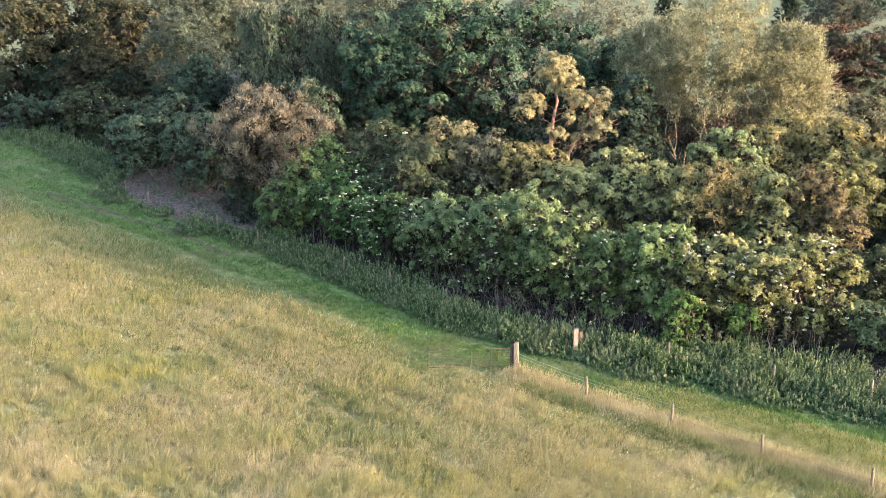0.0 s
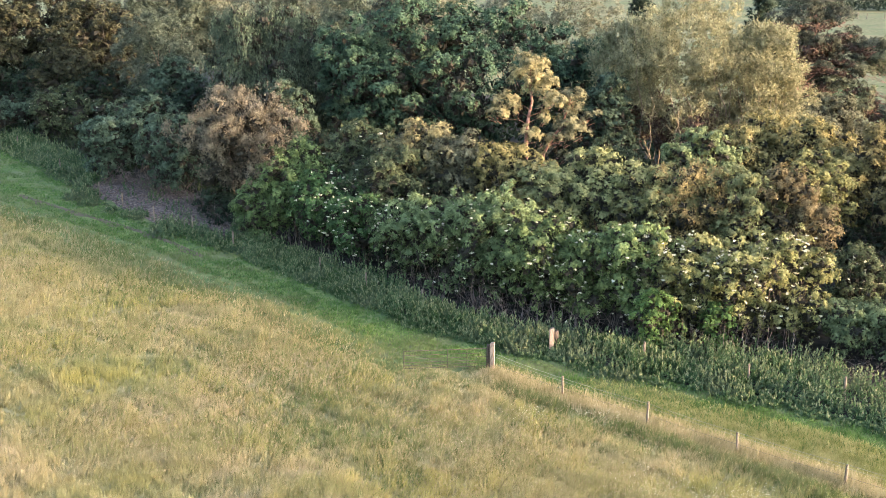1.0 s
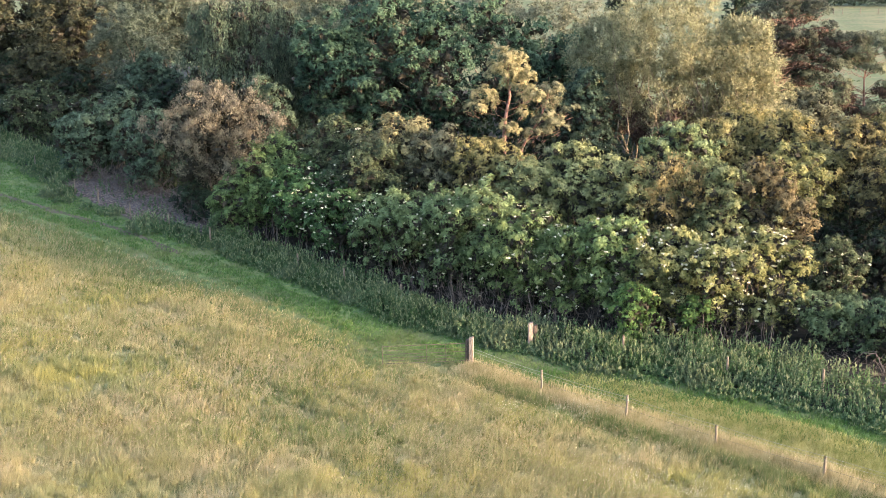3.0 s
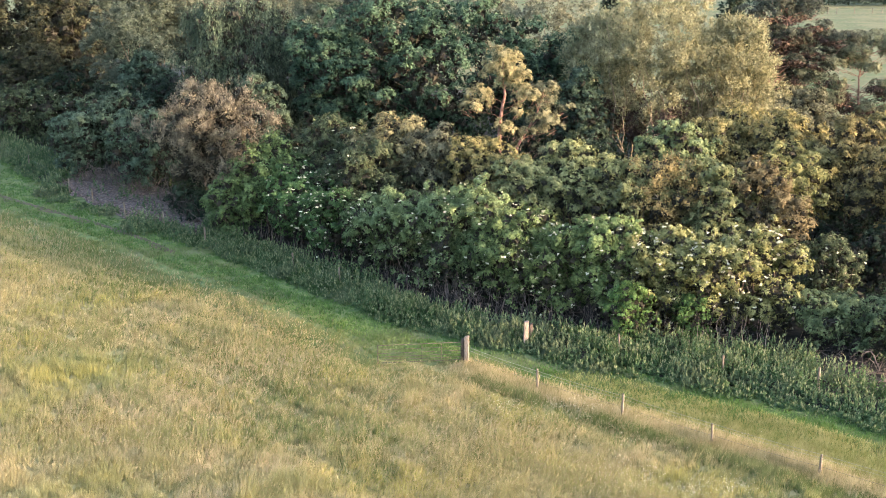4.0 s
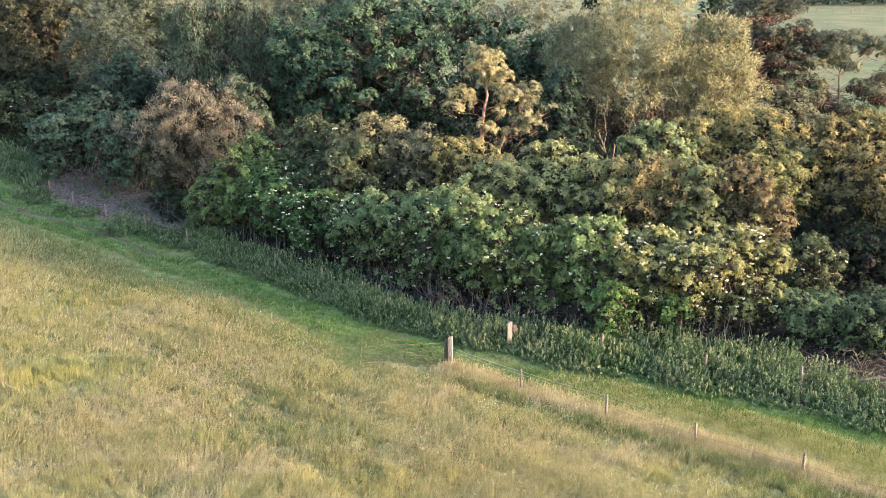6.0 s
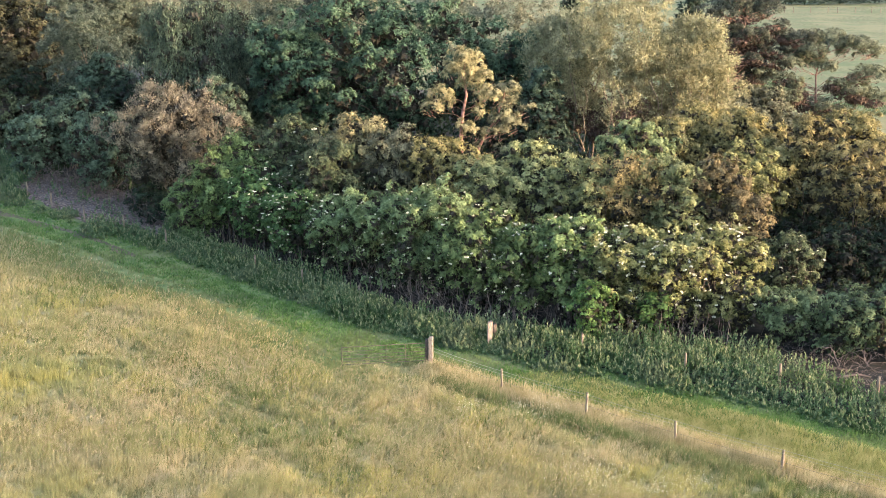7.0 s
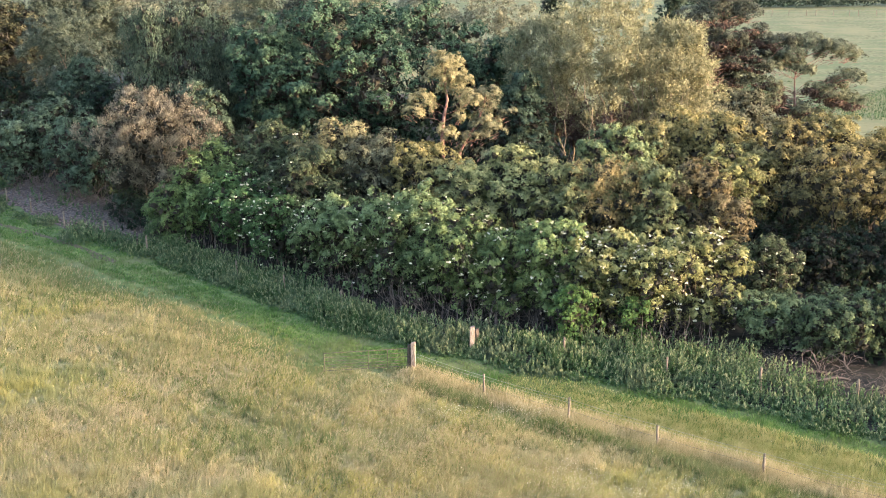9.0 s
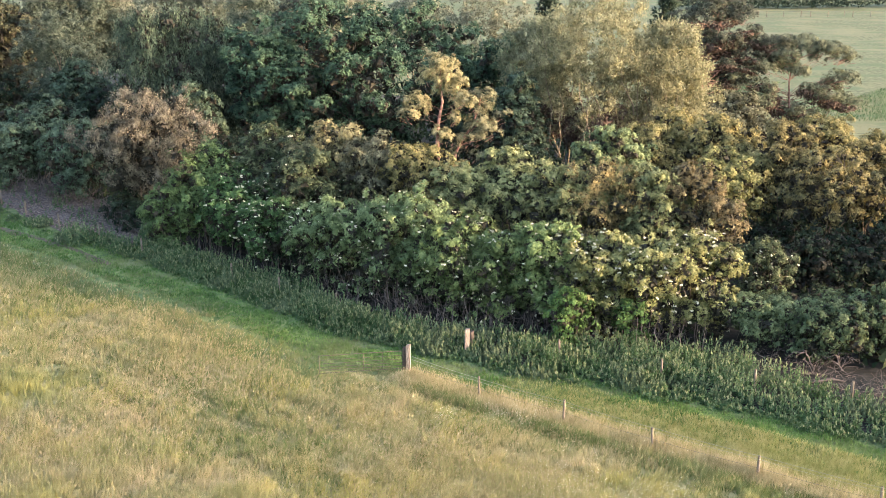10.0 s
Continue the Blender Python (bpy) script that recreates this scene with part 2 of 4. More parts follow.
axis_x = np.concatenate([[-2600, -1200, -600, -300, -160], np.arange(-100, 101, 2.0), [160, 300, 600, 1200, 2600]])
axis_y = np.concatenate([[-2600, -1000, -300, -100, -30], np.arange(0, 181, 2.0), [220, 300, 450, 700, 1200, 2600]])
tagged(sheet("ground", axis_x, axis_y, 0.0, GROUND), "rough meadow turf with straw thatch and green patches", "ground", kind="structure")
tagged(strip("verge", -58, 30, lambda x: PATH_EDGE(x) - 4.5 * np.clip((-x - 2) / 6, 0, 1), lambda x: WEED_EDGE(x) + 2.2, 0.012, VERGE), "mown green grass track between meadow and weeds", "grass track", kind="structure")
tagged(strip("woodland_floor", -58, 30, lambda x: WEED_EDGE(x) + 1.5, lambda x: HEDGE_EDGE(x) * 0 + 150 - 0.6 * x, 0.02, FLOOR, 40), "bare soil under hedge and trees, its shade put into a near-black colour", "soil", kind="structure")
tagged(strip("worn_track", -37, -18, lambda x: PATH_EDGE(x) + 2.3, lambda x: PATH_EDGE(x) + 3.1, 0.03, WORN, 4), "faint worn brown track in the mown grass", "track", kind="structure")
tagged(sheet("far_field", np.arange(-320, 381, 10.0), np.concatenate([np.arange(128, 300, 6.0), [340, 420, 520, 640]]), 0.012, FAR_TURF), "pale green grazed field beyond the wood", "field", kind="structure")
tagged(sheet("far_pasture", np.arange(31, 192, 5.0), np.arange(78, 129, 5.0), 0.012, FAR_TURF), "rough green pasture beside the wood", "field", kind="structure")


# ---- grass ----
def scatter(rng, y0, y1, per_m2, spread=0.5):
    """Places over the meadow in front, thinning with the distance from the viewer's side; and how much wider a blade is for that."""
    n = int(per_m2 * 42 ** 2 * 2 * spread * math.log(y1 / y0))
    y = y0 * np.exp(rng.uniform(0, math.log(y1 / y0), n))
    x = rng.uniform(-spread, spread, n) * y
    return x, y, y / 42


def stuff(name, verts, faces, mat, label, category):
    return tagged(new(name, mesh_of(name, verts, faces, mat)), label, category, kind="stuff")


def clump_noise(x, y, scale):
    """A cheap smooth noise from -1 to 1 over the plan."""
    return (np.sin(x * scale + 1.3 * np.sin(y * scale * 0.7)) + np.sin(y * scale * 1.1 + 1.7 * np.sin(x * scale * 0.6 + 2)) + np.sin((x + y) * scale * 0.53 + 4)) / 3


def fence_gap(x, y):
    """Metres beyond the wire fence's line (negative on the meadow's side)."""
    return (x - 1.0) * 0.627 + (y - 54.9) * 0.779


def grow_meadow():
    """Tufts of a dozen blades that lean together."""
    rng = np.random.default_rng(3)
    each = 12
    x, y, far = scatter(rng, 35, 112, 540 / each)
    lean = np.repeat(rng.normal(0, 0.22, (len(x), 2)) + np.stack([0.16 * clump_noise(x, y, 1.4), 0.1 * clump_noise(y, x, 1.1)], 1), each, 0)
    grown = np.repeat(rng.uniform(0.6, 1.4, len(x)), each)
    hue = np.repeat(rng.uniform(0, 1, len(x)), each)
    far = np.repeat(far, each)
    x, y = np.repeat(x, each) + rng.normal(0, 0.07, len(far)) * far, np.repeat(y, each) + rng.normal(0, 0.07, len(far)) * far
    keep = y < PATH_EDGE(x) + rng.normal(0, 1, len(x)) * np.where(x < -3, 1.3, 0.5)
    x, y, far, lean, grown, hue = x[keep], y[keep], far[keep], lean[keep], grown[keep], hue[keep]
    gap = PATH_EDGE(x) - y
    green = np.exp(-np.maximum(gap, 0) / np.where(x < -2, 9.0, 3.0)) * 1.0 + 0.1 + 0.12 * np.clip((x + 10) / 16, 0, 1) + 0.25 * clump_noise(x, y, 0.5)
    is_green = hue * 0.7 + 0.3 * rng.uniform(0, 1, len(x)) < green
    tall = 0.35 + 0.10 * clump_noise(x, y, 0.9) + 0.13 * clump_noise(x, y, 3.1)
    tall = tall * np.clip(0.4 + (gap + 1) / 8, 0.3, 1) * grown
    for flag, name, mat, label in ((~is_green, "meadow_grass", MEADOW, "tall ripe straw-coloured meadow grass with seed heads"),
                                   (is_green, "green_grass", GREEN, "tufts of green grass among the ripe meadow")):
        n = int(flag.sum())
        height = tall[flag] * rng.uniform(0.7, 1.25, n)
        width = far[flag] * rng.uniform(0.013, 0.026, n)
        stuff(name, *blades(rng, x[flag], y[flag], height, width, 0.18, 0.16, tilt=lean[flag]), mat, label, "grass")


def grow_seed_heads():
    rng = np.random.default_rng(13)
    x, y, far = scatter(rng, 35, 112, 260)
    keep = (y < PATH_EDGE(x) - 0.5 - rng.exponential(1, len(x)) * np.where(x < -3, 4.0, 1.2)) & (rng.uniform(0, 1, len(x)) < 0.42 + 0.75 * clump_noise(x, y, 0.42) + 0.35 * clump_noise(x, y, 3.3))
    x, y, far = x[keep], y[keep], far[keep]
    n = len(x)
    place = np.stack([x, y, rng.uniform(0.24, 0.55, n) + 0.08 * clump_noise(x, y, 0.9)], 1)
    along = np.array([0.35, 0.0, 0.9]) + rng.normal(0, 0.3, (n, 3))
    size = rng.uniform(0.06, 0.13, n) * far
    stuff("seed_heads", *leaflets(place, along, np.array([0, -0.6, 0.6]) + rng.normal(0, 0.4, (n, 3)), size, size * 0.22), SEED, "feathery pinkish straw seed heads over the meadow", "grass")


def grow_verge():
    rng = np.random.default_rng(4)
    x, y, far = scatter(rng, 36, 122, 420)
    keep = (y > PATH_EDGE(x)) & (y < WEED_EDGE(x) + 0.8)
    track = np.abs(y - PATH_EDGE(x) - 2.7 - 0.3 * np.sin(x * 0.9)) / 0.5   # worn thin along the track
    keep &= (x < -37) | (x > -18) | (rng.uniform(0, 1, len(x)) < 0.15 + track ** 2)
    x, y, far = x[keep], y[keep], far[keep]
    n = len(x)
    height = rng.uniform(0.05, 0.17, n) * (1 + 0.5 * clump_noise(x, y, 1.6) + 0.5 * clump_noise(x, y, 5.3))
    stuff("verge_grass", *blades(rng, x, y, height, far * rng.uniform(0.025, 0.045, n), 0.4, 0.05), TURF, "short bright green mown grass", "grass")
    # longer straw left standing along the wire
    m = 34000
    along, off = rng.uniform(-0.4, 24, m), rng.normal(-0.2, 0.45, m)
    x, y = 1.0 + 0.779 * along + 0.627 * off, 54.9 - 0.627 * along + 0.779 * off
    height = rng.uniform(0.18, 0.55, m) * (0.85 + 0.25 * clump_noise(x, y, 1.3))
    stuff("fence_line_grass", *blades(rng, x, y, height, rng.uniform(0.016, 0.034, m), 0.2, 0.15), STRAW, "pale dry grass left standing along the wire fence", "grass")
    m = 7000
    along, off = rng.uniform(0.5, 24, m), rng.normal(-1.35, 0.28, m)
    x, y = 1.0 + 0.779 * along + 0.627 * off, 54.9 - 0.627 * along + 0.779 * off
    keep = clump_noise(x, y, 0.8) > 0.05
    x, y = x[keep], y[keep]
    m = len(x)
    stuff("lush_grass", *blades(rng, x, y, rng.uniform(0.25, 0.48, m), rng.uniform(0.03, 0.055, m), 0.3, 0.1), GREEN, "lush dark green grass beside the wire fence", "grass")
    # yellowing turf beyond the wire
    m = 60000
    along, off = rng.uniform(4, 26, m), rng.uniform(0.4, 4.0, m)
    x, y = 1.0 + 0.779 * along + 0.627 * off, 54.9 - 0.627 * along + 0.779 * off
    keep = (y < WEED_EDGE(x)) & (rng.uniform(0, 1, m) < 1.3 * np.clip((along - 3) / 8, 0, 1) * np.clip(1.35 - off / 3.8, 0, 1) * (0.75 + 0.4 * clump_noise(x, y, 1.7)))
    x, y = x[keep], y[keep]
    m = len(x)
    stuff("yellowing_grass", *blades(rng, x, y, rng.uniform(0.08, 0.17, m) + 0.14 * np.clip((x - 11) / 5, 0, 1), rng.uniform(0.03, 0.055, m), 0.4, 0.1), YELLOWING, "yellowing short grass beyond the wire", "grass")


def grow_clover():
    rng = np.random.default_rng(5)
    xs, ys = [], []
    for cx, cy, sx, sy, n in ((7.3, 42.4, 0.8, 0.9, 620), (10.9, 41.6, 0.7, 0.5, 320), (6.0, 49.4, 0.9, 0.7, 380), (2.6, 49.4, 0.5, 0.5, 160),
                              (9.4, 41.2, 0.5, 0.3, 200), (3.0, 47.0, 3.0, 2.5, 90), (9.0, 45.0, 3.0, 1.6, 160)):
        xs.append(rng.normal(cx, sx, n))
        ys.append(rng.normal(cy, sy, n))
    x, y = np.concatenate(xs), np.concatenate(ys)
    n = len(x)
    place = np.stack([x, y, rng.uniform(0.3, 0.52, n)], 1)
    up = np.array([0, -0.4, 1.0]) + rng.normal(0, 0.3, (n, 3))
    size = rng.uniform(0.022, 0.04, n)
    stuff("meadow_flowers", *kites(place, rng.normal(0, 1, (n, 3)), up, size, size), PETAL, "loose patches of small white meadow flowers", "flowers")


BARE_CLUMPS = ((-31.6, 92.2, 1.5, 0.6), (-30.3, 89.6, 0.9, 0.5), (-25.6, 86.0, 1.1, 0.5), (-27.8, 87.4, 0.7, 0.4), (-21.5, 80.9, 1.4, 1.05), (-22.6, 81.8, 0.8, 0.8))   # x, y, radius, height


def grow_weeds():
    """Nettles: upright leafy columns with tops in a paler colour."""
    rng = np.random.default_rng(6)
    n = 22000
    x = rng.uniform(-52, 29, n)
    low, high = WEED_EDGE(x), HEDGE_EDGE(x) - np.interp(x, (-30, -17, -14, -8, 0, 6, 10), (-1.0, -0.5, 2.2, 2.8, 2.0, 1.4, 1.0))
    u = rng.uniform(0, 1, n)
    y = low + (high - low) * u + rng.normal(0, 0.25, n) + 0.5 * clump_noise(x, x * 0, 1.9) * (1 - u)
    bare = ((x > -32) & (x < -20.3) & (rng.uniform(0, 1, n) > 0.05)) | ((x >= -20.3) & (x < -17.2) & (u > 0.42 + 0.1 * clump_noise(x, x * 0, 1.4))) | ((x > 18.6) & (x < 23.5) & (u > 0.68 + 0.1 * rng.uniform(0, 1, n)))
    thin = rng.uniform(0, 1, n) < np.clip(1.25 - (y - 45) / 90, 0.5, 1)
    keep = ~bare & thin & (clump_noise(x, y, 1.7) + 0.6 * clump_noise(x, y, 4.1) + 0.45 * rng.normal(0, 1, n) > -0.75)
    x, y, u = x[keep], y[keep], u[keep]
    tall = (0.17 + 0.48 * np.clip(u * 2.6, 0, 1) + 0.2 * np.clip(u * 2 - 1, 0, 1)) * (1 + 0.25 * clump_noise(x, y, 1.1) + 0.2 * clump_noise(x, y, 2.7))
    for cx, cy, r, h in BARE_CLUMPS:
        m = int(75 * r * r)
        turn, out = rng.uniform(0, 2 * np.pi, m), np.sqrt(rng.uniform(0, 1, m))
        x, y = np.append(x, cx + r * out * np.cos(turn)), np.append(y, cy + r * out * np.sin(turn))
        tall = np.append(tall, h * np.sqrt(1.05 - out ** 2))
    n = len(x)
    height = np.maximum(tall * rng.uniform(0.6, 1.45, n), 0.15)
    lean = rng.normal(0, 0.09, (n, 2))
    girth = rng.uniform(0.06, 0.12, n) * (0.6 + y / 160)
    tiers = 11
    step = np.tile(np.linspace(0.16, 1.0, tiers), n)
    who = np.repeat(np.arange(n), tiers)
    turn = rng.uniform(0, 2 * np.pi, len(who))
    around = np.stack([np.cos(turn), np.sin(turn), 0 * turn], 1)
    place = np.stack([x[who] + lean[who, 0] * height[who] * step, y[who] + lean[who, 1] * height[who] * step, height[who] * step], 1)
    place += around * (girth[who] * (1.15 - 0.85 * step))[:, None]
    along = around * (1.1 - 0.7 * step)[:, None] + rng.normal(0, 0.25, (len(who), 3)) + np.stack([0 * step, 0 * step, step * 1.3 - 0.5], 1)
    normal = around * 0.5 + rng.normal(0, 0.2, (len(who), 3)) + [0, -0.15, 0.75]
    size = (0.17 - 0.06 * step) * rng.uniform(0.75, 1.3, len(who)) * (0.7 + y[who] / 170)
    stuff("nettles", *leaflets(place, along, normal, size, size * 0.62), NETTLE, "dense bank of tall grey-green nettles and weeds", "weeds")
    # paler tops: the plants' lighter tips are put in by colour
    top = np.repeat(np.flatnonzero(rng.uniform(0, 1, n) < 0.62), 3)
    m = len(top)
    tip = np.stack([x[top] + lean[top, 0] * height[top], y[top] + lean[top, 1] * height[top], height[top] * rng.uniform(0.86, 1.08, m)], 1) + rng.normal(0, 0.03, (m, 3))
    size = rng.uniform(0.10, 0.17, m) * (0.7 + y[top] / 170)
    stuff("nettle_tops", *leaflets(tip, rng.normal(0, 0.22, (m, 3)) + [0, 0, 1], rng.normal(0, 0.3, (m, 3)) + [0, -0.5, 0.4], size, size * 0.4), PALE_TIP, "pale seed tassels at the tips of the nettles", "weeds")


grow_meadow()
grow_seed_heads()
grow_verge()
grow_clover()
grow_weeds()


# ---- trees and bushes ----
SPECIES = {}


def species(key, name, label, dark, light, leaf=(0.20, 0.12), cover=2.2, clump=0.30, foot=0.08, shoot=0.35, up=0.5, hang=0.0, flowers=0, bark=None, form="round", stems=5, tuft=0.46):
    SPECIES[key] = dict(name=name, label=label, leaf=leaf, cover=cover, clump=clump, foot=foot, shoot=shoot, up=up, hang=hang, flowers=flowers,
                        bark=bark or BARK, form=form, stems=stems, tuft=tuft, mat=foliage_material(key + "_leaf", dark, light, 0.45 if "willow" in key else 0.28))


# elder and elder_shade: a sunlit and a shaded leaf colour for one kind
species("elder", "elder_bush", "yellow-green elder bush with flat white flower heads, warm sunlight put into its colour", (0.12, 0.138, 0.051), (0.268, 0.265, 0.117), (0.22, 0.13), 3.0, 0.25, 0.05, flowers=60, tuft=0.37)
species("elder_shade", "elder_bush", "mid-green elder bush with a few white flower heads, shade put into its colour", (0.0829, 0.131, 0.0497), (0.175, 0.222, 0.0918), (0.21, 0.13), 3.0, 0.23, 0.08, flowers=60, tuft=0.37)
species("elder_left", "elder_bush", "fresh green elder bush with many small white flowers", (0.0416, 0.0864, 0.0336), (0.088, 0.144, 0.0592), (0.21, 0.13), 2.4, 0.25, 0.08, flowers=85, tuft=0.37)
species("sapling", "sapling", "bright green leafy sapling at the hedge foot", (0.0496, 0.0936, 0.0288), (0.0952, 0.155, 0.0512), (0.2, 0.14), 2.2, 0.31, 0.10, tuft=0.37)
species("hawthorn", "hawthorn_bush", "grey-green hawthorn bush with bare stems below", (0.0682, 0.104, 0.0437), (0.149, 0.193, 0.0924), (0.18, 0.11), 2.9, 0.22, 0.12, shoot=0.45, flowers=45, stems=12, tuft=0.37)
# lit copy of the hawthorn: warm light painted as ochre leaves
species("hawthorn_lit", "hawthorn_bush", "ochre hawthorn bush, its sunlit look put into the leaf colour", (0.1, 0.1, 0.05), (0.24, 0.218, 0.12), (0.18, 0.10), 2.2, 0.22, 0.28, shoot=0.55, tuft=0.37)
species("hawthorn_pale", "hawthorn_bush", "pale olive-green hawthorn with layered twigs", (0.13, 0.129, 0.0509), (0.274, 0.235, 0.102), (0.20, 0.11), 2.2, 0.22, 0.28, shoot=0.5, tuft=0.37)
species("maple_bush", "maple_bush", "yellow-green field maple bush with a bright top", (0.1, 0.116, 0.046), (0.222, 0.215, 0.092), (0.21, 0.13), 2.2, 0.22, 0.3, stems=3, tuft=0.37)
species("twiggy_bush", "bush", "thin grey-brown bush with many bare twigs", (0.0727, 0.0784, 0.0491), (0.145, 0.146, 0.0972), (0.18, 0.09), 1.9, 0.22, 0.28, shoot=0.6, tuft=0.37)
species("low_bush", "bramble_bush", "low dull grey-green bramble bush over dead twigs", (0.064, 0.0944, 0.0448), (0.148, 0.182, 0.0944), (0.18, 0.12), 2.6, 0.23, 0.08, stems=8, tuft=0.37)
species("green_bush", "bush", "fresh green leafy bush with upright shoots", (0.058, 0.094, 0.036), (0.122, 0.173, 0.071), (0.22, 0.12), 2.3, 0.23, 0.05, shoot=0.5, up=0.9, tuft=0.37)
species("dark_bush", "bush", "dark green dense leafy bush", (0.0432, 0.0708, 0.0442), (0.0948, 0.13, 0.0874), (0.19, 0.12), 2.3, 0.23, 0.06, tuft=0.37)
species("grey_bush", "sallow_bush", "dull grey-green sallow bush with long shoots", (0.128, 0.15, 0.066), (0.258, 0.268, 0.127), (0.20, 0.10), 2.3, 0.23, 0.28, shoot=0.45, up=0.8, tuft=0.37)
species("ochre_bush", "willow_bush", "ochre-tinged willow bush with arching twigs", (0.168, 0.143, 0.062), (0.335, 0.262, 0.122), (0.24, 0.08), 2.2, 0.23, 0.28, shoot=1.1, hang=0.5, tuft=0.37)
species("russet_bush", "bush", "russet-brown bush with drying leaves", (0.0836, 0.069, 0.0368), (0.176, 0.143, 0.0782), (0.18, 0.11), 2.2, 0.27, 0.28, shoot=0.4, tuft=0.37)
species("orange_bush", "hawthorn_tree", "olive and orange-tinged hawthorn tree", (0.0911, 0.0853, 0.039), (0.219, 0.184, 0.0839), (0.20, 0.12), 2.3, 0.22, 0.3, stems=3, tuft=0.37)
species("may_bush", "hawthorn_bush", "dark grey-green hawthorn sprinkled with white blossom", (0.04, 0.0576, 0.0312), (0.0968, 0.114, 0.0616), (0.22, 0.12), 2.1, 0.22, 0.06, shoot=0.5, flowers=30, tuft=0.37)
species("sallow", "sallow_tree", "rounded russet and grey-green sallow tree with upright shoots", (0.104, 0.0965, 0.073), (0.208, 0.184, 0.137), (0.16, 0.075), 2.2, 0.22, 0.12, shoot=1.0, up=1.4, stems=7, tuft=0.5)
species("green_tree", "bush", "rounded blue-green bush behind the hedge", (0.0872, 0.123, 0.0567), (0.179, 0.212, 0.101), (0.22, 0.13), 2.4, 0.22, 0.28, tuft=0.37)
# invented filler bush: the shade of hollows is put into its leaf colour
species("holly_bush", "holly_bush", "very dark green bush that stands in for deep shade", (0.0144, 0.024, 0.0144), (0.032, 0.0464, 0.0272), (0.33, 0.2), 0.5, 0.45, 0.05)
species("oak", "oak_tree", "large dark green oak tree with a domed crown", (0.029, 0.059, 0.036), (0.077, 0.122, 0.074), (0.23, 0.15), 1.9, 0.17, 0.14, stems=1, tuft=0.5)
species("willow", "willow_tree", "pale silvery-green willow tree with many slender stems", (0.19, 0.188, 0.103), (0.312, 0.297, 0.177), (0.21, 0.093), 2.0, 0.20, 0.24, shoot=1.4, up=1.1, bark=PALE_BARK, stems=14, tuft=0.5)
# paler leaves carry the haze over the far willows
species("willow_far", "willow_tree", "pale green far willow tree, haze put into its leaf colour", (0.136, 0.142, 0.092), (0.216, 0.216, 0.148), (0.22, 0.1), 1.3, 0.22, 0.3, shoot=0.7, up=1.0, bark=PALE_BARK, stems=4, tuft=0.5)
species("grey_willow", "willow_tree", "soft grey-green willow tree", (0.0528, 0.072, 0.0496), (0.108, 0.128, 0.0936), (0.19, 0.085), 1.6, 0.20, 0.25, shoot=0.7, up=0.9, bark=PALE_BARK, stems=4, tuft=0.5)
species("weeping", "birch_tree", "dark green tree with drooping hanging twigs", (0.0333, 0.053, 0.0374), (0.0894, 0.112, 0.0718), (0.26, 0.085), 1.9, 0.18, 0.2, shoot=2.2, hang=1.6, stems=2, tuft=0.5)
species("brown_tree", "ash_tree", "olive-brown broad ash tree in leaf", (0.0319, 0.037, 0.021), (0.079, 0.0773, 0.0437), (0.24, 0.14), 1.7, 0.19, 0.2, stems=2, tuft=0.5)
species("conifer", "fir_tree", "tall dark green conifer", (0.0144, 0.0256, 0.016), (0.04, 0.056, 0.036), (0.36, 0.12), 2.4, 0.24, 0.06, shoot=0.6, hang=0.4, form="cone", stems=1)
species("pine", "scots_pine", "yellow-green Scots pine with a bent orange trunk", (0.16, 0.153, 0.076), (0.3, 0.272, 0.152), (0.15, 0.06), 3.2, 0.3, 0.3, shoot=0.25, up=0.8, tuft=0.36, bark=PINE_BARK, form="pads", stems=1)
species("pine_green", "scots_pine", "low dull green Scots pine beside a taller one", (0.10, 0.105, 0.062), (0.225, 0.215, 0.13), (0.15, 0.06), 3.2, 0.3, 0.3, shoot=0.25, up=0.8, tuft=0.36, bark=PINE_BARK, form="pads", stems=1)
species("pine_open", "scots_pine", "open flat-topped Scots pine with an orange trunk", (0.067, 0.08, 0.053), (0.16, 0.168, 0.106), (0.2, 0.068), 2.2, 0.3, 0.3, shoot=0.3, up=0.7, bark=PINE_BARK, form="open", stems=1, tuft=0.36)
species("pine_dark", "scots_pine", "grey-green Scots pine with orange limbs", (0.031, 0.036, 0.0262), (0.075, 0.0785, 0.055), (0.22, 0.072), 2.1, 0.3, 0.3, shoot=0.3, up=0.7, tuft=0.36, bark=PINE_BARK, form="pads", stems=1)


def bent(rng, a, b, sag, n=6):
    """A bent line from a to b."""
    u = np.linspace(0, 1, n)[:, None]
    mid = np.cumsum(rng.normal(0, 1, (n, 3)), 0)
    mid -= mid[0] + (mid[-1] - mid[0]) * u
    return a + (b - a) * u + mid * sag * np.linalg.norm(b - a) + np.array([0, 0, 1.0]) * np.sin(u * np.pi) * 0.04 * np.linalg.norm(b - a)


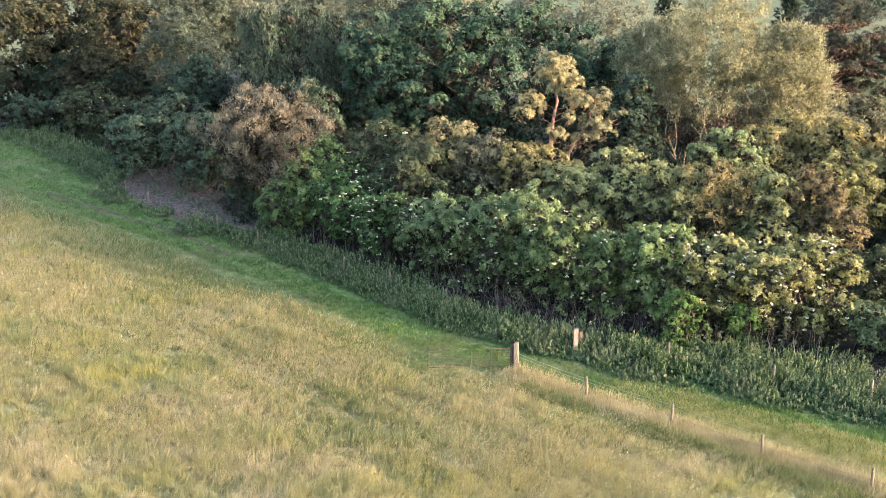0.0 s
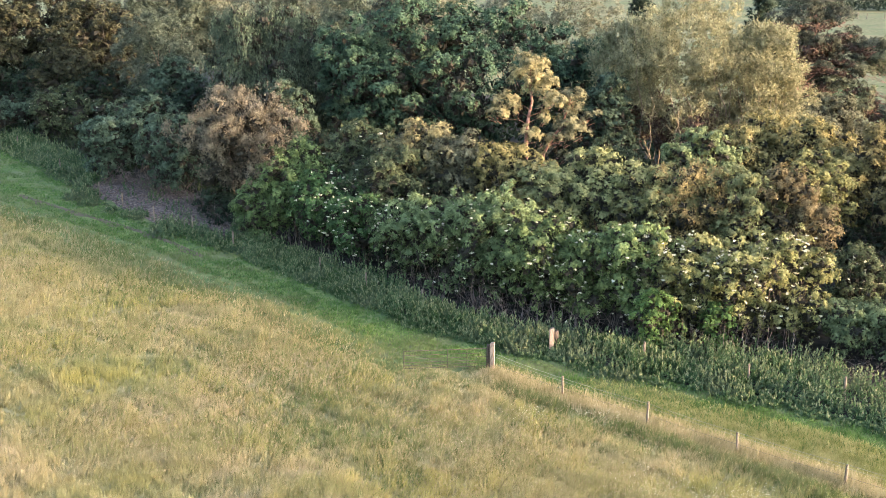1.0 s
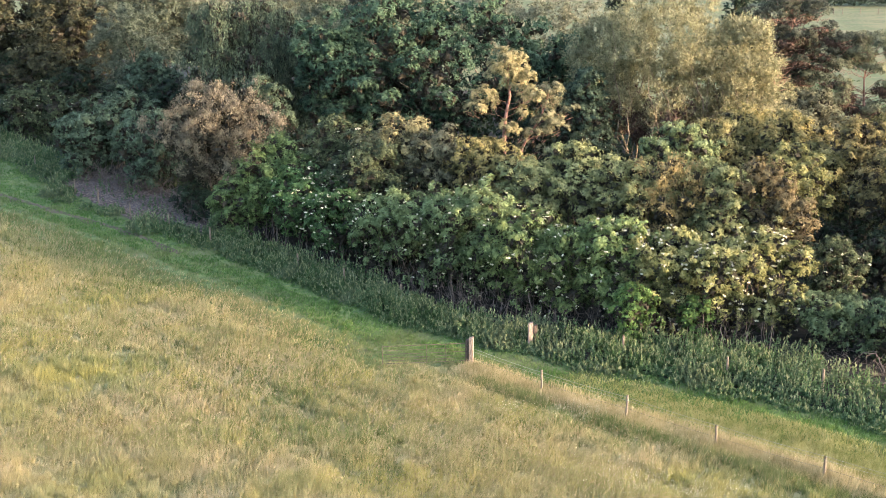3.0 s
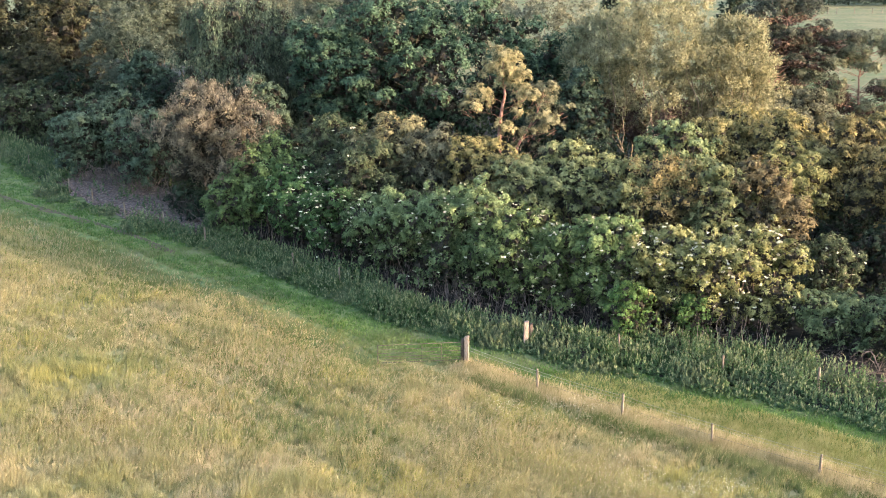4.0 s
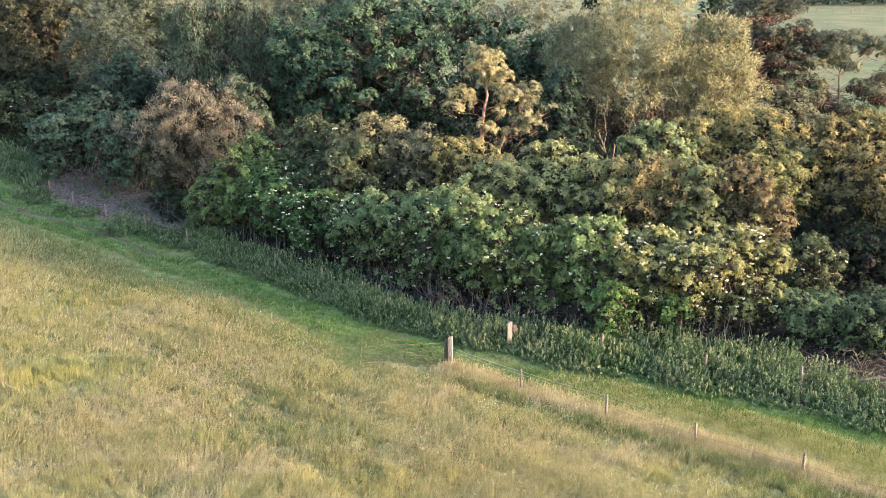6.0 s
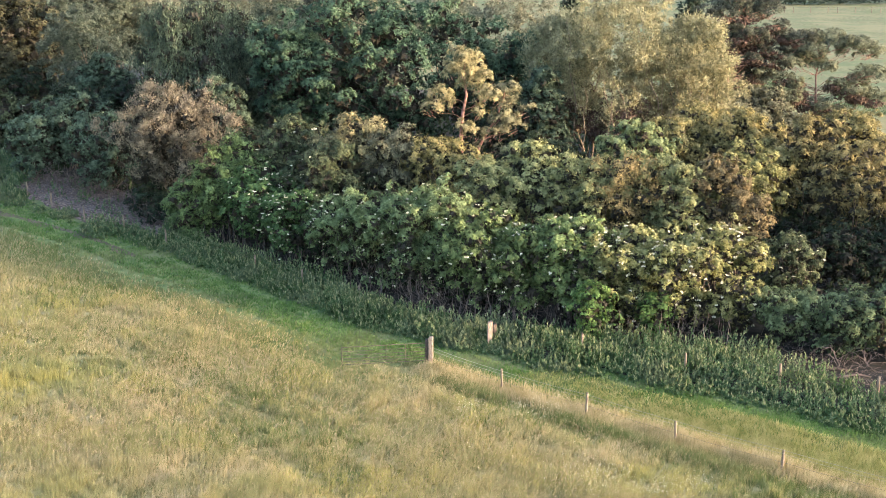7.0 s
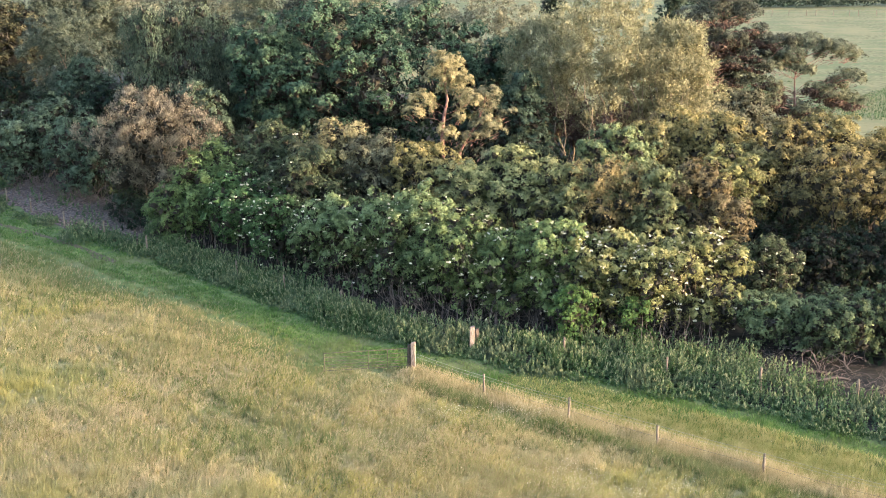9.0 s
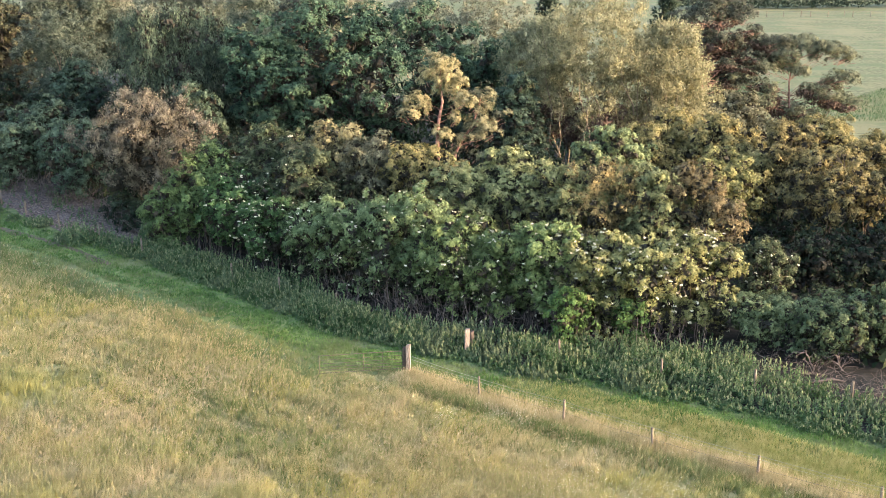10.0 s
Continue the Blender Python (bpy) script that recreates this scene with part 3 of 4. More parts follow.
def clumps_of(rng, sp, h, r):
    """The middles and radii of the leaf clumps that make up a crown."""
    foot = sp["foot"] * h
    mid, half = (h + foot) / 2, (h - foot) / 2
    size = min(max(sp["clump"] * r, 0.42), 0.95)
    if sp["form"] == "cone":
        n = int(10 + 9 * h / size * 0.35)
        level = rng.uniform(0, 1, n) ** 1.3
        turn = rng.uniform(0, 2 * np.pi, n)
        reach = r * (1 - level) * rng.uniform(0.6, 1, n)
        c = np.stack([reach * np.cos(turn), reach * np.sin(turn), foot + (h - foot) * level * 0.97], 1)
        rad = np.stack([size * (1.15 - 0.7 * level), size * (1.15 - 0.7 * level), size * 0.6 * np.ones(n)], 1)
        return c, rad
    if sp["form"] in ("pads", "open"):
        n = 85 if sp["form"] == "pads" else 36
        level = 1 - 0.66 * rng.uniform(0, 1, n + 5) ** (1.25 if sp["form"] == "pads" else 1.9)
        turn = np.arange(n + 5) * 2.4 + rng.uniform(-0.5, 0.5, n + 5)
        reach = r * rng.uniform(0.25, 1.12, n + 5) * np.clip(2.2 * np.sqrt(np.clip(1.05 - level, 0, 1)), 0.5, 1)
        c = np.stack([reach * np.cos(turn), reach * np.sin(turn), h * level - 0.4], 1)
        s = r * rng.uniform(0.14, 0.28, n + 5)
        return c, np.stack([s, s, s * 0.42], 1)
    area = 4 * np.pi * ((2 * (r * half) ** 1.6 + r ** 3.2) / 3) ** (1 / 1.6)
    n = int(np.clip((1.2 if h < 6.6 else 0.95) * area / (np.pi * size ** 2), 11, 280))
    extra = n // 3
    d = unit(rng.normal(0, 1, (n + extra, 3)))
    d[n:, 2] = np.abs(d[n:, 2]) + 0.2
    d = unit(d)
    s = size * np.concatenate([rng.uniform(0.55, 1.45, n), rng.uniform(0.3, 0.6, extra)])
    wide = 1.16 if h < 8.8 else 0.95
    bulge = 1 + 0.16 * np.sin(2.3 * d[:, 0] * 3 + r) * np.sin(2.9 * d[:, 2] * 2 + h) + 0.1 * np.sin(5 * d[:, 1] + h)
    reach = np.concatenate([rng.uniform(0.62 if h < 8.8 else 0.72, 1.03, n), rng.uniform(0.9, 1.08, extra)]) * bulge
    c = d * np.stack([wide * r - 0.6 * s, wide * r - 0.6 * s, half - 0.6 * s], 1).clip(0.2) * reach[:, None]
    c[:, 2] += mid
    c[:, 2] = np.clip(c[:, 2], 0.3 * size + 0.5 * foot, h - 0.3 * s)
    core = slice(2, 2 + n // 6)
    c[core, :2] *= 0.35
    s[core] *= 1.3
    if h < 6.6 and 0.04 < sp["foot"] < 0.14:   # a few low boughs that reach the ground unevenly
        low = slice(n - 5, n)
        turn = rng.uniform(-2.9, -0.2, 5)
        c[low] = np.stack([np.cos(turn) * r * 0.8, np.sin(turn) * r * 0.7, h * rng.uniform(0.06, 0.3, 5)], 1)
        s[low] *= 0.7
    if n > 45:   # sparser on the side away from the camera
        keep = (d[:, 1] < 0.4) | (rng.uniform(0, 1, len(d)) < 0.3)
        keep[:3] = True
        c, s = c[keep], s[keep]
    c[0] = (0.15 * r, -0.1 * r, h - s[0] * 0.9)
    c[1] = (-0.25 * r, 0.1 * r, h - s[1] * 1.1)
    return c, np.stack([s, s, s * (0.72 if sp["up"] < 1 else 0.9)], 1)


def leaves_of(rng, sp, c, rad, scale):
    """Tufts of leaf sprigs over the outside of the clumps, each tuft with its own rounded outline."""
    l, w = sp["leaf"][0] * scale * 0.57, sp["leaf"][1] * scale * 0.84
    tuft = sp["tuft"] * scale
    needles = sp["form"] in ("pads", "open")
    many = np.ceil(1.05 * rad[:, 0] * rad[:, 2] / tuft ** 2 * (4.4 if needles else 1)).astype(int) + 2
    lobe = np.repeat(np.arange(len(c)), many)
    out = unit(rng.normal(0, 1, (len(lobe), 3)) + [0, 0, 0.3])
    if needles:
        out[:, 2] = np.abs(out[:, 2]) - 0.15 if sp["form"] == "open" else np.where(out[:, 2] < -0.4, -0.5 * out[:, 2], out[:, 2])
    elif not sp["hang"] and sp["up"] < 1 and c[:, 2].max() > 6.2:   # bare on the underside of each bough
        out[:, 2] = np.where(out[:, 2] < -0.15, -0.5 * out[:, 2], out[:, 2])
    heart = c[lobe] + out * rad[lobe] * rng.uniform(0.55, 1.1, len(lobe))[:, None]
    small = tuft * rng.uniform(0.55, 1.35, len(lobe))
    strung = sp["hang"] > 0 or sp["shoot"] > 0.85
    per = 9 if sp["hang"] > 1 else 5
    count = np.maximum((sp["cover"] * LEAFINESS * 2 * np.pi * small ** 2 / (0.5 * l * w) / per).astype(int), 3)
    count = np.where(out[:, 1] > 0.3, np.ceil(count * 0.2), count).astype(int)   # fewer leaves at the back, out of the camera's sight
    count = np.where(out[:, 2] < -0.55, np.ceil(count * 0.5), count).astype(int)
    who = np.repeat(np.arange(len(lobe)), count)
    n = len(who)
    d = unit(out[who] * 0.9 + [0, 0, 0.3] + rng.normal(0, 0.48, (n, 3)))
    root = heart[who] + d * small[who, None] * (1 - 0.4 * rng.uniform(0, 1, n) ** 2)[:, None] * [1, 1, 0.85]
    way = unit(d * 0.8 + np.array([0, 0, 1.0]) * (sp["up"] * 0.6 - sp["hang"]) + rng.normal(0, 0.35, (n, 3)))
    length = sp["shoot"] * rng.uniform(0.2, 1.0, n) * 0.5
    if sp["hang"] > 1:   # bundles of long twigs that hang from one bough end
        root = heart[who] + rng.normal(0, 0.55, (n, 3)) * small[who, None] * [1, 1, 0.5]
        way = unit(out[who] * [0.3, 0.3, 0] + [0, 0, -1.0] + rng.normal(0, 0.09, (n, 3)))
        length = sp["shoot"] * rng.uniform(0.35, 1.0, n) * (small / tuft)[who] * 0.8
    idx = np.repeat(np.arange(n), per)
    size = rng.uniform(0.75, 1.25, n)[idx] * rng.uniform(0.85, 1.15, n * per)
    if strung:   # leaves strung along a twig
        s = np.tile(np.linspace(0, 1, per), n) * length[idx]
        place = root[idx] + way[idx] * s[:, None] + rng.normal(0, 0.4 * l, (len(idx), 3))
        along = way[idx] * 0.9 + rng.normal(0, 0.5, (len(idx), 3)) - np.array([0, 0, 0.5 * sp["hang"]])
        normal = d[idx] * 0.6 + out[who][idx] * 0.7 + np.array([0, 0, 0.3]) + rng.normal(0, 0.2, (len(idx), 3))
    else:   # a rosette of leaves at the tip of each twig
        side = unit(np.cross(way, rng.normal(0, 1, (n, 3))))
        other = np.cross(way, side)
        ang = np.tile(np.arange(per) * 2 * np.pi / per, n) + rng.normal(0, 0.3, n * per)
        off = side[idx] * np.cos(ang)[:, None] + other[idx] * np.sin(ang)[:, None]
        tip = root + way * length[:, None]
        place = tip[idx] + off * (0.55 * l * size)[:, None] + rng.normal(0, 0.14 * l, (len(idx), 3))
        inward = np.where(rng.uniform(0, 1, len(idx)) < 0.7, -1.0, 0.6)[:, None]
        along = off * inward + way[idx] * 0.3 + rng.normal(0, 0.35, (len(idx), 3))
        normal = way[idx] * 0.3 + d[idx] * 0.6 + out[who][idx] * 0.6 + off * 0.15 + np.array([0, 0, 0.15]) + rng.normal(0, 0.13, (len(idx), 3))
    place[:, 2] = np.maximum(place[:, 2], 0.06)
    return leaflets(place, along, normal, l * size, w * size)


def inner_shell_of(rng, c, rad, thick=1.0, deep=0.6, leaf=0.2):
    """A ragged shell of triangles in each clump: dark gap filler in leafy crowns, dead needles or twig ends in pines
    and willows; thinner on the side away from the camera.
    """
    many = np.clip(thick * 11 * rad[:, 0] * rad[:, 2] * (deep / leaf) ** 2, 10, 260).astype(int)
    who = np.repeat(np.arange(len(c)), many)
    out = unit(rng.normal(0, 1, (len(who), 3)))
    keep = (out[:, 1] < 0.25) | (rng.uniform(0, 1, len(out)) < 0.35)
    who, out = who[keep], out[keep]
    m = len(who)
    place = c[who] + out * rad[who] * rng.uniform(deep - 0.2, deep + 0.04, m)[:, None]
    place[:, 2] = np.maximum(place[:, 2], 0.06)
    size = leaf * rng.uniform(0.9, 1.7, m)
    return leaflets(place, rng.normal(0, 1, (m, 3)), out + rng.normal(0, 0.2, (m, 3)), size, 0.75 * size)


LEAFINESS = 0.2
COUNT = [0]


def plant(key, x, y, h, r, pads=None, spine=None):
    """One tree or bush: a thing with its trunk or stems, limbs, crown and blossom."""
    sp = SPECIES[key]
    COUNT[0] += 1
    rng = np.random.default_rng(100 + COUNT[0])
    root = tagged(new(sp["name"]), sp["label"], "tree" if h > 8.8 or "tree" in sp["name"] or "pine" in sp["name"] else "bush",
                  group="all of one kind in the wood: " + sp["name"].replace("_", " "))
    root.location = (x, y, 0)
    c, rad = clumps_of(rng, sp, h, r)
    if pads:
        small = key in ("pine", "pine_green")
        both = pads if small else pads * 3
        c = np.array([(a * {"pine_open": 1.22, "pine_dark": 1.05}.get(key, 1.0), rng.uniform(-0.8, 0.8) if small else rng.uniform(-1.5, 1.5), b) for a, b, _ in both])
        rad = np.array([(s, s, s * (0.95 if small else 0.34 if key == "pine_dark" else 0.42)) for _, _, s in both])
        if small:
            c[:, 2] -= 0.4
        c[len(pads):] += rng.normal(0, 1, (len(c) - len(pads), 3)) * [0.5, 0.5, 0.35]
        rad *= rng.uniform(0.7, 1.25, (len(rad), 1)) * {"pine_open": 1.25, "pine_dark": 1.35}.get(key, 0.9) * np.where(c[:, 2:] > 0.7 * h, 1.3 if key == "pine_open" else 1.1, 1.2 if key == "pine_open" else 0.85)
    scale = float(np.clip(y / 75, 0.8, 1.5) + max(y - 125, 0) * 0.015)
    crown = part("crown", mesh_of("crown", *leaves_of(rng, sp, c, rad, scale), sp["mat"]), root)
    # dark shell inside the clumps, added so gaps in the crown look shaded
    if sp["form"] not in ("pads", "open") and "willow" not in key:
        part("dead_leaves", mesh_of("dead_leaves", *inner_shell_of(rng, c, rad, 1.4, 0.6, 0.27 * scale), GAP_DARK), crown, "dark brown triangles inside that put shade into the crown's gaps")
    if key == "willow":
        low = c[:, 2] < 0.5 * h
        part("dead_foliage", mesh_of("dead_foliage", *inner_shell_of(rng, c[low] - [0, 0, 0.5], rad[low], 1.6, 0.95, 0.16), DEAD_NEEDLE), crown, "red-brown dead twig ends below the crown")["kind"] = "stuff"
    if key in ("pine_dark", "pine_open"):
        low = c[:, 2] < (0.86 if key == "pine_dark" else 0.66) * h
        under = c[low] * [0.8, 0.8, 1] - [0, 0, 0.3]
        part("dead_needles", mesh_of("dead_needles", *inner_shell_of(rng, under, rad[low] * (1.4 if key == "pine_open" else 1.2), 2.0, 0.9, 0.17), DEAD_NEEDLE), crown, "red-brown dead needles and twig ends")
    order = np.argsort(c[:, 2])
    if sp["stems"] == 1:
        lean = 0.06 * h if sp["form"] != "round" else 0.02 * h
        top = np.array([rng.uniform(-1, 1) * lean, rng.uniform(-1, 1) * lean, h * 0.9])
        if spine is None:
            spine = bent(rng, np.array([0, 0, -0.15]), top, 0.035 if sp["form"] != "round" else 0.012, 9)
        else:
            u = np.linspace(0, 1, 9) * (len(spine) - 1)
            spine = np.array([[np.interp(u_, np.arange(len(spine)), [q[i] for q in spine]) for i in range(3)] for u_ in u])
        thick = (0.0135 if sp["form"] in ("pads", "open") else 0.022) * h
        part("trunk", mesh_of("trunk", *tube(spine, thick * np.linspace(1.1, 0.25, 9), 9), sp["bark"], True), root)
        picks = order[:: max(1, len(order) // ((20 if key in ("pine", "pine_green") else 60) if sp["form"] in ("pads", "open") else 12))]
        for k in picks:
            z = np.clip(c[k][2] - 0.35 * np.hypot(*c[k][:2]), 0.15 * h, 0.86 * h)
            u = np.interp(z, spine[:, 2], np.arange(9))
            a = np.array([np.interp(u, np.arange(9), spine[:, i]) for i in range(3)])
            part("limb", mesh_of("limb", *tube(bent(rng, a, c[k], 0.05), thick * ((0.2 if key == "pine" else 0.26) - 0.12 * z / h) * np.linspace(1, 0.2, 6)), sp["bark"], True), root)
        if sp["form"] in ("pads", "open"):
            vs, fs, base = [], [], 0
            for k in range(len(c)):
                for _ in range(4):
                    b = c[k] + rng.normal(0, 0.6, 3) * rad[k] * [1, 1, 0.6] - [0, 0, 0.2]
                    a = b + (np.array([0, 0, c[k][2] - 0.5]) - b) * rng.uniform(0.08, 0.2) - [0, 0, 0.2]
                    v, f = tube(bent(rng, a, b, 0.06, 4), 0.024 * np.linspace(1, 0.35, 4), 4)
                    vs.append(v)
                    fs.append(f + base)
                    base += len(v)
            part("twigs", mesh_of("twigs", np.vstack(vs), np.vstack(fs), sp["bark"], True), root, "bare red-brown inner twigs")["kind"] = "stuff"
    else:
        for k in range(sp["stems"]):
            turn = k * 2.4 + rng.uniform(0, 0.8)
            a = np.array([math.cos(turn) * 0.12 * r, math.sin(turn) * 0.12 * r, -0.1]) * [1, 1, 1]
            if sp["stems"] >= 8:
                a[:2] *= 5
            goal = c[order[int(rng.uniform(0.45, 0.98) * len(order))]]
            if key == "willow" and k % 2:   # pale limbs placed on the side that faces the camera, so that they show
                a[1] = -0.55 * r
                goal = np.array([goal[0] * 0.9, -rng.uniform(0.75, 1.0) * r, h * rng.uniform(0.42, 0.68)])
            part("stem", mesh_of("stem", *tube(bent(rng, a, goal, 0.03, 7), (0.012 + (0.009 if sp["stems"] < 8 else 0.0055 if key == "willow" else 0.004) * h) * rng.uniform(0.6, 1.1) * np.linspace(1, 0.2, 7)), sp["bark"], True), root)
    if sp["flowers"]:
        n = int(sp["flowers"] * 1.8)
        who = rng.integers(0, len(c), n)
        d = unit(rng.normal(0, 1, (n, 3)) + [0, -0.6, 0.7])
        place = c[who] + d * (rad[who] + sp["tuft"] * scale * 0.85)
        place = np.repeat(place, 5, 0) + rng.normal(0, 0.05, (5 * n, 3)) * [1, 1, 0.4]
        size = rng.uniform(0.08, 0.15, 5 * n)
        normal = np.repeat(d, 5, 0) * 0.5 + [0, 0, 0.8] + rng.normal(0, 0.2, (5 * n, 3))
        part("blossom", mesh_of("blossom", *kites(place, rng.normal(0, 1, (5 * n, 3)), normal, size, size), PETAL), crown, "creamy white flower heads")
    return root


# hedge along the weeds
plant("low_bush", 20.5, 58.5, 2.8, 2.8)
plant("low_bush", 23.5, 56.5, 3.2, 2.4)
plant("may_bush", 21.6, 64.0, 4.2, 1.5)
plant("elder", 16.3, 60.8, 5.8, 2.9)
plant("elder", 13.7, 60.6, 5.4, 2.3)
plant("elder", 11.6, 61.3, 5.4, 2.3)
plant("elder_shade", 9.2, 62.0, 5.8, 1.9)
plant("sapling", 9.6, 58.6, 3.1, 1.1)
plant("sapling", 13.1, 58.8, 2.4, 1.0)
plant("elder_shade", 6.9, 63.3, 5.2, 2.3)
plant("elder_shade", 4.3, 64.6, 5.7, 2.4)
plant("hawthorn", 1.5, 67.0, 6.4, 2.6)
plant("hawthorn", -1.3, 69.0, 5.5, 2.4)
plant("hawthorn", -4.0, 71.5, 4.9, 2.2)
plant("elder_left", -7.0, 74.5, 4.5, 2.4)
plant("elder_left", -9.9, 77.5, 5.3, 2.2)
plant("green_bush", -12.2, 80.5, 6.5, 2.6)
plant("green_bush", -14.5, 79.5, 4.1, 1.9)
plant("sallow", -17.5, 88.5, 9.0, 4.8)
plant("dark_bush", -24.1, 95.0, 6.0, 3.0)
plant("dark_bush", -29.1, 102.0, 6.6, 3.7)
plant("dark_bush", -31.6, 100.0, 5.2, 2.2)
plant("may_bush", -40.8, 117.0, 5.2, 3.5)
plant("dark_bush", -47.9, 121.0, 3.7, 3.6)
# very dark bushes added behind the hedge so that its foot looks shaded
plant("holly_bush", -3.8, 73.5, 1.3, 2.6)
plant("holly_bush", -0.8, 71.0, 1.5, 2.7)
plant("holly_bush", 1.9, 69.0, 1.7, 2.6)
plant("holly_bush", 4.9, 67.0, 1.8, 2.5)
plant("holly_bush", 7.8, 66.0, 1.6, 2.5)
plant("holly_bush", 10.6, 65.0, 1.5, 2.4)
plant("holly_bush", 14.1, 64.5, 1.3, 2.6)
# second row, behind the hedge
plant("may_bush", -7.9, 82.0, 7.6, 2.2)
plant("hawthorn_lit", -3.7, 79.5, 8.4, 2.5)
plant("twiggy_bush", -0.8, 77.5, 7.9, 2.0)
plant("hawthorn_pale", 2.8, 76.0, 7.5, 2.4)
plant("may_bush", -5.2, 76.5, 6.8, 2.3)
plant("grey_bush", 5.3, 72.5, 6.7, 2.2)
plant("grey_bush", 8.3, 72.5, 7.6, 2.7)
plant("grey_bush", 10.9, 69.5, 7.3, 2.1)
plant("ochre_bush", 13.4, 69.0, 7.8, 2.4)
plant("grey_bush", 15.9, 68.0, 7.5, 2.1)
plant("russet_bush", 18.4, 67.6, 7.8, 1.7)
plant("russet_bush", 19.6, 66.0, 6.2, 1.3)
plant("maple_bush", 21.0, 71.0, 8.0, 1.9)
plant("green_tree", 15.7, 79.0, 7.9, 2.6)
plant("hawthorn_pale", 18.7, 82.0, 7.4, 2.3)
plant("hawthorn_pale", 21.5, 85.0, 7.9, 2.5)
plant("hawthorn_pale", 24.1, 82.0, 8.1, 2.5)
plant("orange_bush", 27.4, 78.0, 8.3, 2.3)
plant("orange_bush", 28.3, 72.0, 7.7, 2.6)
plant("orange_bush", 32.2, 75.0, 7.4, 2.2)
plant("hawthorn_pale", 33.3, 86.0, 7.1, 2.2)
# dark fillers for the shaded hollow at the right
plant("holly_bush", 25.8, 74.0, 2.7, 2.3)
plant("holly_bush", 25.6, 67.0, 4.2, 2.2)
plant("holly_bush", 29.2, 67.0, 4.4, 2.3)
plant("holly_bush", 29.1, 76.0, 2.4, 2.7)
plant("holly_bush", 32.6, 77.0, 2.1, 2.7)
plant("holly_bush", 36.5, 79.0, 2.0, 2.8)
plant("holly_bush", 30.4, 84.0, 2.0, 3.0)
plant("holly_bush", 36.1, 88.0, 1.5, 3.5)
plant("low_bush", 26.6, 56.5, 3.9, 2.4)
plant("orange_bush", 37.9, 80.0, 6.6, 2.9)
plant("hawthorn_pale", 39.9, 90.0, 5.8, 3.0)
# the same dark fillers, for the gloom below oak and pine
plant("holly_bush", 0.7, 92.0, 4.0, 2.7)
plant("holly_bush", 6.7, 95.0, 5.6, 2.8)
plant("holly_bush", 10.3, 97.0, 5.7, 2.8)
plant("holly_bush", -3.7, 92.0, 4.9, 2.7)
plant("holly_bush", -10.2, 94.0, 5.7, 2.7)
# tall trees
plant("oak", -2.4, 103.0, 14.6, 10.4)
plant("oak", -9.4, 100.0, 12.3, 3.5)
plant("oak", 11.0, 108.0, 11.0, 3.2)
plant("oak", 6.5, 113.0, 9.9, 2.9)
plant("pine", 4.03, 85.0, 12.6, 3.6,
      pads=[(-0.28, 12.13, 0.88), (0.63, 12.13, 0.81), (-0.05, 11.22, 0.97), (0.93, 11.29, 0.88), (1.3, 10.31, 0.88), (1.96, 9.6, 0.62), (0.53, 10.31, 0.73), (1.4, 8.96, 0.56), (1.2, 8.24, 0.44), (-1.66, 9.38, 0.76), (-2.29, 8.52, 0.73), (-1.08, 8.74, 0.62), (0.01, 6.97, 0.85), (0.8, 6.58, 0.59), (-0.68, 10.8, 0.59)],
      spine=[(-0.04, 0.0, -0.1), (-0.04, 0.0, 2.0), (-0.05, 0.0, 4.46), (-0.08, 0.0, 6.51), (-0.04, 0.0, 7.52), (0.23, 0.0, 8.67), (0.36, 0.0, 9.38), (0.06, 0.0, 10.09), (0.13, 0.0, 10.94), (0.28, 0.0, 12.34)])
plant("pine_green", 5.22, 85.6, 9.6, 3.0,
      pads=[(1.97, 9.6, 0.76), (2.41, 9.1, 0.56), (1.72, 8.24, 0.71), (2.31, 7.38, 0.82), (1.9, 6.66, 0.82), (2.9, 7.02, 0.5), (1.05, 6.58, 0.65), (1.8, 5.2, 0.5), (3.43, 8.24, 0.41), (0.21, 5.64, 0.44), (1.28, 8.96, 0.59), (1.38, 7.52, 0.66)],
      spine=[(0.0, 0.0, -0.1), (0.0, 0.0, 4.9), (0.35, 0.0, 5.64), (1.04, 0.0, 6.8), (1.66, 0.0, 7.95), (1.98, 0.0, 9.39)])
# darker kind of bush chosen so the hollow here looks shaded
plant("may_bush", 10.3, 85.0, 6.0, 1.4)
plant("willow", 17.6, 96.0, 15.3, 6.3)
plant("willow", 13.4, 101.0, 12.8, 3.7)
plant("willow", 23.0, 94.0, 13.2, 3.6)
# the willow's shaded side, put in as a bush with darker leaves
plant("dark_bush", 10.8, 94.0, 9.6, 2.6)
plant("willow_far", 11.1, 128.0, 13.9, 4.7)
plant("conifer", 28.2, 117.0, 15.8, 2.6)
plant("conifer", 18.7, 135.0, 14.5, 2.5)
